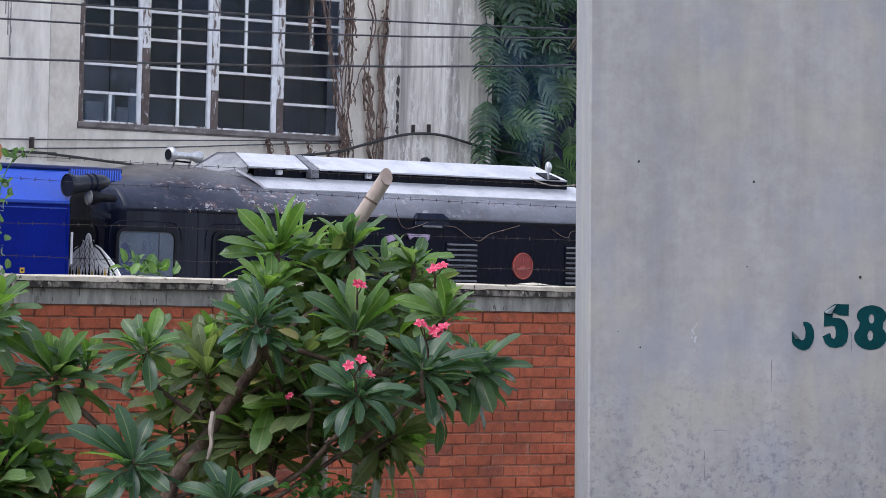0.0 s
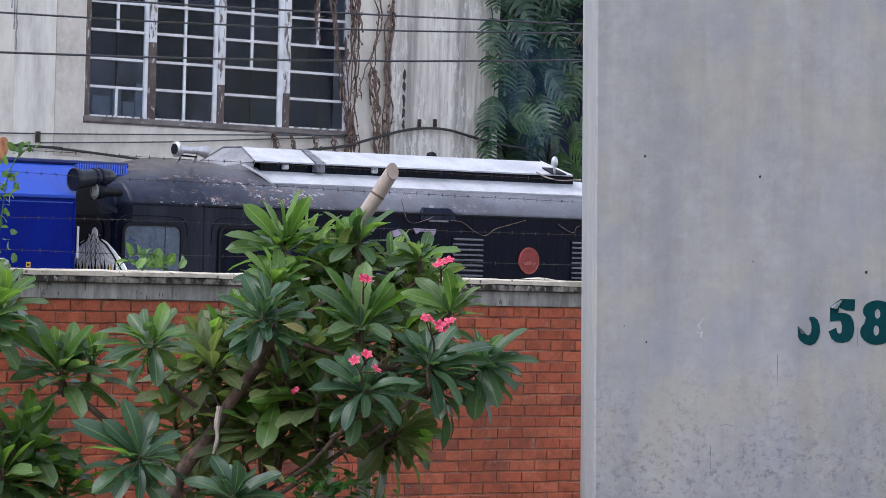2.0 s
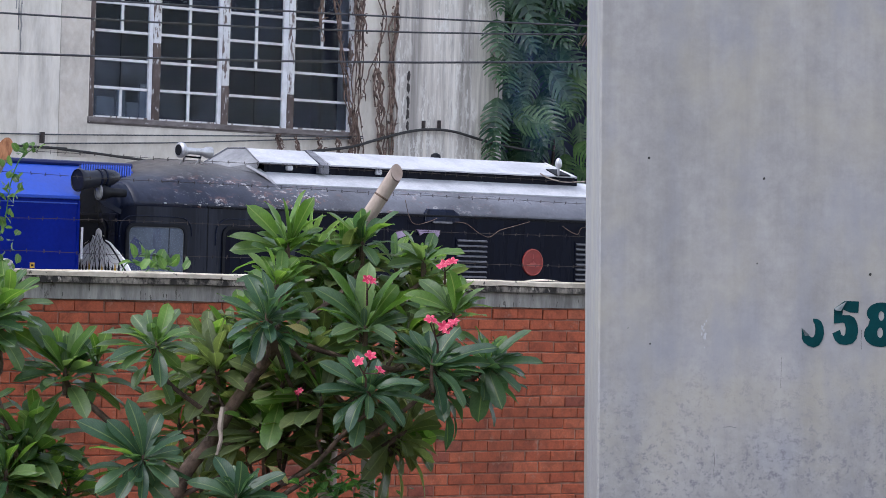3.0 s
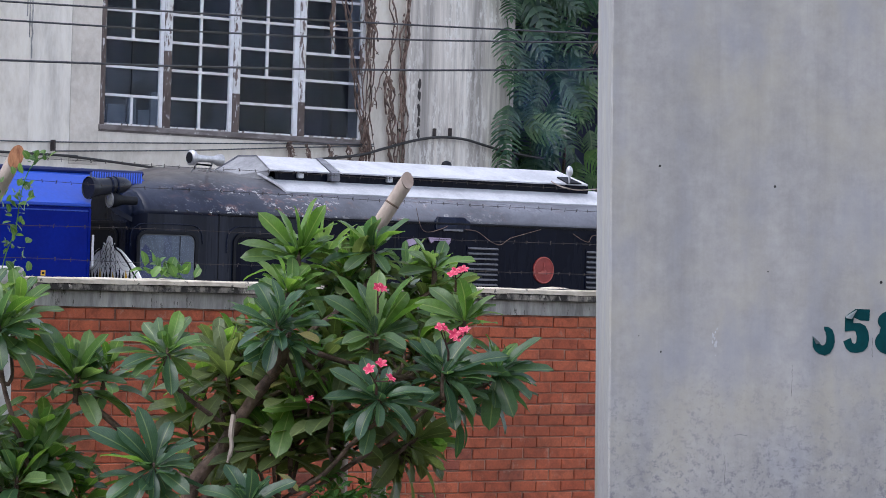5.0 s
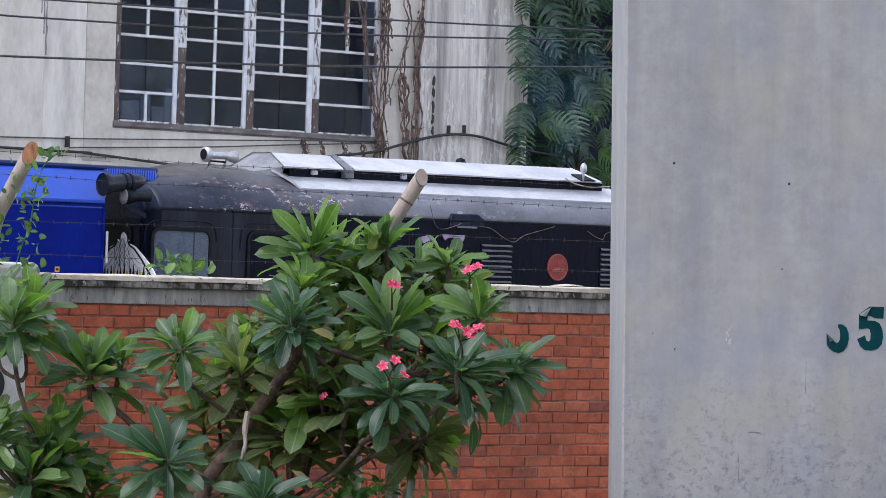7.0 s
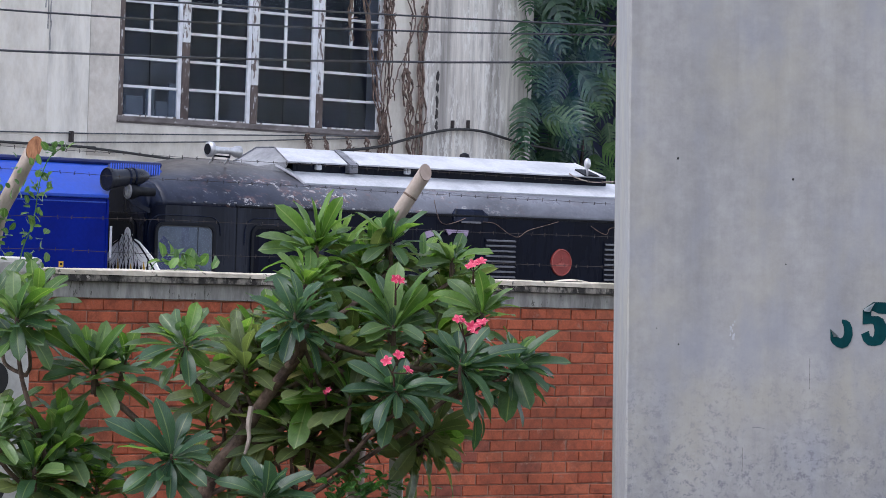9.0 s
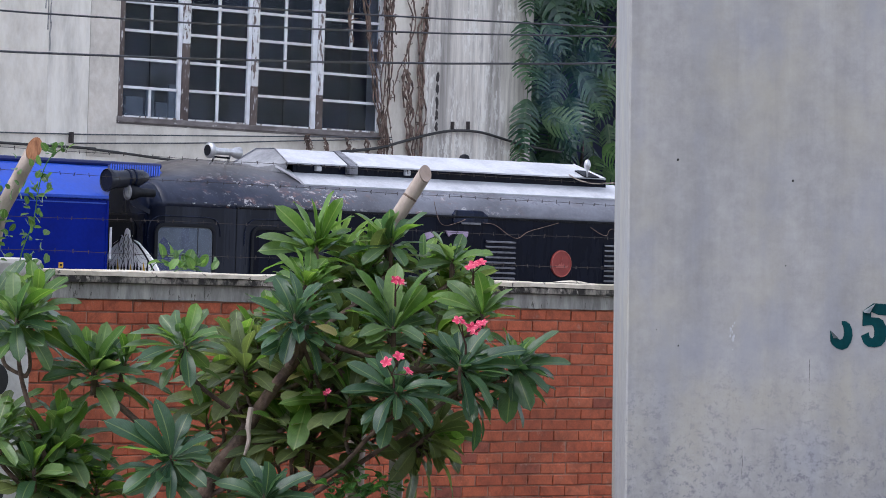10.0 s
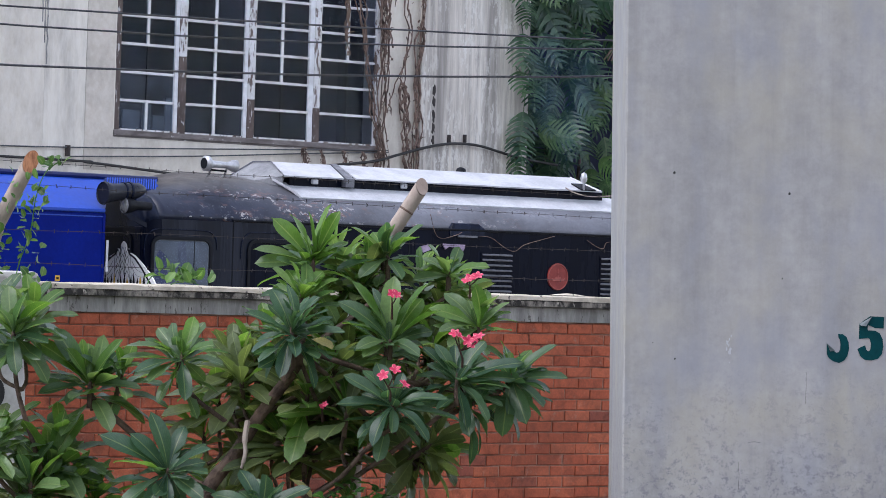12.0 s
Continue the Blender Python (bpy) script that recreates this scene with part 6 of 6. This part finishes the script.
CROWN_FILLING += [
    ((-0.62, 22.5, 2.00), 3, 8, 10, 0.28),
    ((-1.45, 22.45, 1.28), -10, 12, 12, 0.31),
    ((-0.87, 22.3, 1.27), 5, 12, 12, 0.31),
    ((-0.73, 22.3, 1.52), 5, 15, 10, 0.28),
    ((-1.24, 22.4, 1.50), -5, 12, 11, 0.28),
    ((-0.84, 22.1, 1.15), 5, 15, 10, 0.30),
    ((-0.933, 22.0, 1.028), 0, 12, 11, 0.31),
    ((-0.653, 22.1, 1.032), 8, 12, 11, 0.31),
    ((-1.129, 22.1, 1.112), -5, 12, 11, 0.31),
    ((-0.92, 21.85, 1.33), 5, 15, 11, 0.30)]
CROWN_FILLING += [
    ((-0.70, 21.8, 1.24), 5, 18, 11, 0.31),
    ((-1.03, 21.95, 1.06), -5, 15, 11, 0.30),
    ((-1.30, 22.1, 1.40), -5, 12, 11, 0.28),
    ((-0.78, 21.9, 1.48), 5, 12, 9, 0.27)]
big = frangipani(
    "leafy frangipani tree with dark green leaves and pink flowers",
    [(-1.60, 22.05, 0.0), (-1.53, 22.01, 0.55), (-1.46, 22.01, 0.81), (-1.32, 22.01, 1.0), (-1.18, 21.9, 1.23), (-1.02, 21.8, 1.45), (-0.97, 21.72, 1.54), (-0.99, 21.68, 1.62)], (0.050, 0.024),
    CROWN_WHORLS,
    CROWN_FILLING,
    tones={k: 3 for k in range(34) if k not in (0, 2)})
LOW_STEM_WHORLS = [
    ((-1.644, 21.4, 0.919), 4, 0.04, [(-0.38, 0.2), (-0.28, 0.06), (-0.25, -0.19), (-0.21, 0.21), (-0.1, 0.33), (0.08, 0.25), (0.24, 0.14), (0.23, 0.01), (0.21, -0.13), (0.01, -0.22), (-0.12, -0.22)]),
    ((-1.127, 21.3, 0.72), 4, 0.02, [(-0.28, 0.09), (-0.13, 0.23), (0.03, 0.22), (0.13, 0.18), (0.26, 0.15), (-0.21, 0.02), (0.28, 0.02)])]
LOW_STEM_FILLING = [
    ((-1.23, 22.61, 1.01), 0, 5, 11, 0.29),
    ((-1.38, 22.3, 0.70), -8, 10, 12, 0.31)]
low = frangipani(
    "low side stem of a frangipani with broad dark leaves",
    [(-1.25, 22.1, 0.0), (-1.22, 22.0, 0.3), (-1.18, 21.9, 0.5)], (0.04, 0.028),
    LOW_STEM_WHORLS,
    LOW_STEM_FILLING,
    young=0.03, tones={k: 3 for k in range(5)})
SIDE_TREE_WHORLS = [
    ((-2.36, 22.0, 0.9), 0, 0.3, [(-0.27, 0.19), (-0.26, -0.07), (-0.13, 0.26), (-0.02, 0.23), (0.09, 0.32), (0.19, 0.3), (0.27, 0.05), (-0.21, -0.2), (0.23, -0.21), (0.32, -0.08)]),
    ((-2.547, 21.8, 1.633), 0, 0.15, [(0.21, 0.19), (0.25, 0.08), (0.21, -0.04), (0.2, -0.26), (-0.04, 0.27), (0.09, 0.24), (0.04, -0.22), (-0.08, 0.15)]),
    ((-2.646, 21.8, 1.0), 0, 0.3, [(0.14, 0.16), (0.16, 0.04), (0.14, -0.15), (0.05, 0.22)])]
SIDE_TREE_FILLING = [
    ((-2.11, 22.11, 0.69), 5, 8, 12, 0.27),
    ((-2.72, 22.1, 1.72), 5, 15, 10, 0.30),
    ((-2.66, 22.1, 1.05), 5, 10, 9, 0.30),
    ((-2.50, 22.0, 0.72), -5, 20, 12, 0.30),
    ((-2.295, 22.1, 0.998), -5, 14, 10, 0.27),
    ((-2.439, 21.9, 0.783), 0, 14, 10, 0.27),
    ((-2.478, 22.0, 1.704), 10, 14, 10, 0.27),
    ((-2.24, 22.1, 0.747), 5, 14, 10, 0.27)]
side = frangipani(
    "smaller frangipani tree with upright leaf whorls beside the gate post",
    [(-2.45, 22.1, 0.0), (-2.42, 22.05, 0.3), (-2.36, 22.0, 0.55), (-2.32, 22.0, 0.7)], (0.05, 0.03),
    SIDE_TREE_WHORLS,
    SIDE_TREE_FILLING,
    young=0.10, tones={0: 3, 2: 3, 3: 3})
# long branch that reaches a whorl of its own
# drooping outer whorls over the bare brickwork, each forking from a shoot beside it
for fork, at, right, front, length, tone in (
    ((-0.252, 22.2, 0.976), (-0.265, 22.05, 1.062), 52, 14, 0.3, 3),
    ((-0.252, 22.2, 0.976), (-0.315, 22.15, 0.993), 75, 10, 0.28, 3),
    ((-0.092, 21.72, 1.345), (-0.008, 21.95, 1.325), 62, 16, 0.26, 4),
    ((0.211, 22.02, 1.373), (0.187, 22.05, 1.438), 48, 14, 0.25, 4)):
    limb(big, fork, shoot(big, at, right, front, 8, length, 0.08, tone), 0.010, 0.009)
OUTER = ((-2.138, 22.0, 1.366), 0, 0.35, [(-0.33, 0.17), (-0.33, 0.24), (-0.21, 0.31), (-0.06, 0.25), (0.06, 0.28), (0.18, 0.26), (0.25, 0.12), (-0.28, -0.06), (0.29, -0.01), (0.14, 0.18), (-0.12, 0.2)])
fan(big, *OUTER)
shoot(big, Vector(OUTER[0]) + Vector((0, 0.08, -0.02)), -6, 12, 13, 0.27, 0.25)
limb(big, Vector(OUTER[0]) + Vector((0, 0.02, -0.10)), shoot(big, Vector(OUTER[0]) + Vector((0.16, 0.10, 0.02)), 14, 8, 8, 0.24, 0.3), 0.010, 0.009)
part("limb", tubed(curve([(-1.46, 22.01, 0.81)] + [(-1.704, 22.05, 0.924), (-1.899, 22.06, 1.1), (-2.012, 22.06, 1.191), (-2.117, 22.04, 1.277), (-2.139, 22.02, 1.327)]), 0.019, 8), M_BARK, big, smooth=True)
part("dry_stick", tubed(curve([(-1.24, 21.75, 1.20), (-1.25, 21.72, 1.10), (-1.245, 21.71, 1.02), (-1.265, 21.71, 0.94)]), [0.016] * 8 + [0.012] * 8 + [0.008] * 3, 6), M_STUBBARK, big, "pale dry hanging stick")
for at, rx, ry, rz in (((-0.898, 21.45, 1.666), -15, 60, -80), ((-0.99, 21.45, 0.91), -25, 20, -110)):
    leaf = new("leaf", LEAVES[7])
    leaf.parent = big
    leaf.matrix_basis = pose(*at, rx, ry, rz) @ Matrix.Diagonal((0.17, 0.17, 0.17, 1))
    tagged(leaf, "yellowing drooping leaf")


def flower_mesh():
    bm = bmesh.new()
    for k in range(5):
        m = Matrix.Rotation(radians(72 * k), 4, "Z") @ Matrix.Rotation(radians(28), 4, "X")
        rows = []
        for t, w in ((0.0, 0.10), (0.25, 0.25), (0.55, 0.36), (0.8, 0.30), (1.0, 0.06)):
            rows.append([bm.verts.new(m @ Vector((x * w + 0.10 * t, t, 0.10 * abs(x) * w - 0.22 * t * t + 0.05 * x))) for x in (-1, -0.45, 0.45, 1)])
        for a, b in zip(rows, rows[1:]):
            for j in range(3):
                f = bm.faces.new((a[j], a[j + 1], b[j + 1], b[j]))
                f.smooth, f.material_index = True, 1 if j == 0 else 0
    tube(bm, [(0, 0, -0.5), (0, 0, 0.0)], [0.05, 0.09], 5, caps=False)
    return mesh_object("flower", bm, [M_PETAL, M_THROAT])


FLOWER = flower_mesh()


def flowers(tree, foot, spots, size=0.035):
    """A forked flower stalk with open pink flowers."""
    foot = Vector(foot).lerp(Vector(spots[0]), 0.42) + Vector((0, 0.03, 0))
    stalk = part("flower_stalk", tubed([foot - Vector((0, -0.03, 0.05)), foot, foot.lerp(Vector(spots[0]), 0.4)], [0.007, 0.006, 0.005], 5), M_STALK, tree, "dark red flower stalk")
    fork = foot.lerp(Vector(spots[0]), 0.3)
    for p in spots:
        p = Vector(p)
        part("stem", tubed([fork, fork.lerp(p, 0.6) + Vector((0, 0.01, -0.01)), p + Vector((0, 0.012, -0.012))], 0.0038, 5), M_STALK, stalk)
        f = new("flower", FLOWER.data)
        f.parent = stalk
        f.matrix_basis = Matrix.Translation(p) @ pose(0, 0, 0, 55 + rng.uniform(-25, 25), rng.uniform(-30, 30), rng.uniform(-40, 40)) @ Matrix.Diagonal((size, size, size, 1))
        tagged(f, "open pink flower")


flowers(big, (-0.461, 21.650000000000002, 1.769), [(-0.464, 21.6, 1.924), (-0.439, 21.57, 1.918)], 0.03)
flowers(big, (-0.039, 22.05, 1.919), [(-0.042, 22.0, 2.02), (0.002, 21.97, 2.034), (-0.057, 21.94, 2.007)], 0.034)
flowers(big, (-0.034, 21.55, 1.49), [(-0.115, 21.5, 1.716), (-0.093, 21.47, 1.705), (-0.04, 21.44, 1.682), (-0.018, 21.5, 1.664), (0.006, 21.47, 1.695), (0.021, 21.44, 1.705)], 0.034)
flowers(big, (-0.422, 21.35, 1.331), [(-0.49, 21.3, 1.482), (-0.427, 21.27, 1.515), (-0.376, 21.24, 1.437)], 0.036)
flowers(low, (-0.822, 21.650000000000002, 1.232), [(-0.831, 21.6, 1.295), (-0.81, 21.57, 1.311)], 0.018)
bpy.data.objects.remove(FLOWER)


def cut_branch(name, pts, r, label, cut, cut_label, face, band):
    """A pruned bare branch with a slanting sawn end."""
    br = thing(name, Matrix(), label, "cut branch")
    line = curve(pts, 6)
    d = (line[-1] - line[-3]).normalized()
    bm = tubed(line, [r * 1.12 - 0.12 * r * i / len(line) for i in range(len(line))], 14)
    nrm = (d + Vector(face)).normalized()
    bmesh.ops.bisect_plane(bm, geom=list(bm.verts) + list(bm.edges) + list(bm.faces), plane_co=line[-1] - d * 0.03, plane_no=nrm, clear_outer=True)
    part("wood", bm, M_STUBBARK, br, smooth=True)
    side = d.orthogonal().normalized()
    bm = bmesh.new()
    o = line[-1] - d * 0.028
    ring = []
    for k in range(20):
        q = o + (side * math.cos(k * math.pi / 10) + d.cross(side) * math.sin(k * math.pi / 10)) * r * 0.99
        q += d * ((o - q).dot(nrm) / d.dot(nrm)) + nrm * 0.002
        ring.append(q)
    slab(bm, ring, nrm * 0.003)
    part("cut_face", bm, cut, br, cut_label)
    if band:
        i = len(line) - 5
        part("bark_scar", tubed([line[i] - d * 0.006, line[i], line[i] + d * 0.006], [r * 1.06, r * 1.11, r * 1.06], 14), M_BARK, br, "brown ring scar")


cut_branch("cut_branch", [(-0.66, 23.0, 1.6), (-0.60, 23.0, 2.12), (-0.48, 23.0, 2.315), (-0.325, 23.0, 2.57)], 0.042, "pale pruned branch with a slanting sawn end above the leaves", M_CUTPALE, "pale grey sawn end", (0.35, -0.9, -0.25), True)
cut_branch("cut_branch", [(-2.90, 22.97, 0.0), (-2.86, 22.97, 1.4), (-2.85, 22.97, 1.93), (-2.81, 22.97, 2.21), (-2.74, 22.97, 2.37), (-2.605, 22.97, 2.645)], 0.044, "pale pruned branch with a fresh orange sawn end", M_CUTRED, "fresh orange sawn end", (0.30, -1.35, -0.25), False)
stub_foot = thing("tree_stump_stem", Matrix(), "pale lower stem of the pruned branch behind the leaves", "stem")
part("wood", tubed([(-0.70, 23.0, 0.0), (-0.69, 23.0, 0.9), (-0.66, 23.0, 1.62)], [0.06, 0.052, 0.046], 10), M_STUBBARK, stub_foot, smooth=True)
marker = thing("marker_post", Matrix(), "pale mossy concrete marker post beside the wall", "post")
part("shaft", boxed(-0.49, -0.408, 22.55, 22.65, 0, 0.897, bevel=0.008), M_POSTWHITE, marker)


def shrub(at, spread, number, size):
    plant = thing("low_shrub", Matrix.Translation(at), "low shrub with small bright green leaves", "shrub")
    part("stem", tubed([(0, 0, -at[2]), (0, 0, -0.1), (0.02, 0, 0.0)], 0.012, 5), M_SHRUB, plant)
    ob = mesh_object("leaf", leaf_mesh(0.27, 0.2, 0.25, rows=6, tip=0.45), M_SHRUB)
    for k in range(number):
        p = Vector((rng.gauss(0, spread[0]), rng.gauss(0, spread[1]), rng.gauss(0, spread[2])))
        leaf = new("leaf", ob.data)
        leaf.parent = plant
        e = size * rng.uniform(0.6, 1.3)
        leaf.matrix_basis = Matrix.Translation(p) @ pose(0, 0, 0, rng.uniform(-30, 60), rng.uniform(-30, 30), rng.uniform(0, 360)) @ Matrix.Diagonal((e, e, e, 1))
    bpy.data.objects.remove(ob)


shrub((-0.619, 21.75, 0.778), (0.11, 0.08, 0.055), 90, 0.085)
shrub((-0.365, 22.4, 0.73), (0.05, 0.05, 0.06), 26, 0.06)

# ---- exhaust haze over the locomotive ----
smoke = thing("exhaust_smoke", Matrix(), "thin bluish exhaust smoke drifting before the climber", "smoke")
PUFFS = []
for k, (at, wide, high) in enumerate((((0.95, 56, 4.85), 0.42, 0.62), ((1.30, 56, 4.15), 0.36, 0.70), ((0.85, 56.4, 4.25), 0.30, 0.50), ((1.20, 56.4, 3.75), 0.30, 0.45), ((1.45, 56.4, 4.75), 0.35, 0.50))):
    bm = bmesh.new()
    bmesh.ops.create_uvsphere(bm, u_segments=24, v_segments=14, radius=1.0)
    puff = part("puff", bm, M_SMOKE, smoke, smooth=True)
    puff.visible_shadow = False
    PUFFS.append((puff, at, k))
    puff.scale = (wide, 0.12, high)

# ---- the bricks of the wall ----
def brick_mesh(length, seed):
    r = random.Random(seed)
    bm = bmesh.new()
    h, l, c = (COURSE - JOINT) / 2, length / 2, 0.0045

    def j():
        return r.uniform(-0.0022, 0.0022)
    corners = ((-1, -1), (1, -1), (1, 1), (-1, 1))
    front = [bm.verts.new((a * (l - c) + j(), j() * 0.6, b * (h - c) + j())) for a, b in corners]
    mid = [bm.verts.new((a * l + j(), c, b * h + j())) for a, b in corners]
    back = [bm.verts.new((a * l, 0.03, b * h)) for a, b in corners]
    bm.faces.new(front)
    for p, q in ((front, mid), (mid, back)):
        for k in range(4):
            bm.faces.new((p[k], q[k], q[(k + 1) % 4], p[(k + 1) % 4]))
    bmesh.ops.recalc_face_normals(bm, faces=bm.faces)
    return bm


def lay_bricks():
    full, rest, far = [], bmesh.new(), 0
    for k in range(7):
        ob = mesh_object("brick", brick_mesh(LENGTH - JOINT, k), M_BRICK)
        full.append(ob.data)
        bpy.data.objects.remove(ob)
    pick = random.Random(5)
    rows = int(1.752 / COURSE)
    for row in range(rows):
        z = 1.752 - 0.006 - COURSE * (row + 0.5)
        # stretcher bond: every other course starts half a brick further on
        s = WALL_A + LENGTH * (0.468 + 0.5 * (row % 2) - 0.5) + pick.uniform(-0.008, 0.008)
        while s < WALL_B - LENGTH / 2:
            near = row < 17 and (-1.05 < s < 0.95 or s < -2.75 or row < 4 and s < 0)
            jit = Vector((s + pick.uniform(-0.004, 0.004), pick.uniform(-0.003, 0.003), z + pick.uniform(-0.002, 0.002)))
            me = full[pick.randrange(7)]
            if near:
                ob = new("brick", me)
                ob.parent = wall
                ob.matrix_basis = Matrix.Translation(jit) @ Matrix.Rotation(pick.uniform(-0.006, 0.006), 4, "Y")
            else:
                start = len(rest.verts)
                tmp = [rest.verts.new(v.co + jit) for v in me.vertices]
                for p in me.polygons:
                    rest.faces.new([tmp[i] for i in p.vertices])
            s += LENGTH
    tagged(part("brickwork", rest, M_BRICK, wall, "rest of the red brickwork"), kind="stuff")


lay_bricks()


def motions():
    """The leaf whorls stir very slightly in the air."""
    for ob, base, ph in SWAY:
        rows = []
        for k in range(13):
            t = float(k)
            a = 0.55 * math.sin(1.1 * t + ph) + 0.25 * math.sin(2.3 * t + 2 * ph)
            b = 0.40 * math.sin(0.9 * t + 1.7 * ph)
            rows.append((t, base @ pose(0, 0, 0, b, a, 0)))
        walk(ob, rows)
    for k, (puff, at, _) in enumerate(PUFFS):
        walk(puff, [(float(t), pose(at[0] + 0.05 * math.sin(t * 0.5 + k), at[1], at[2] + 0.08 + 0.017 * t, 0, 6 * math.sin(t * 0.4 + 2 * k), 0)) for t in range(0, 13, 2)])


motions()
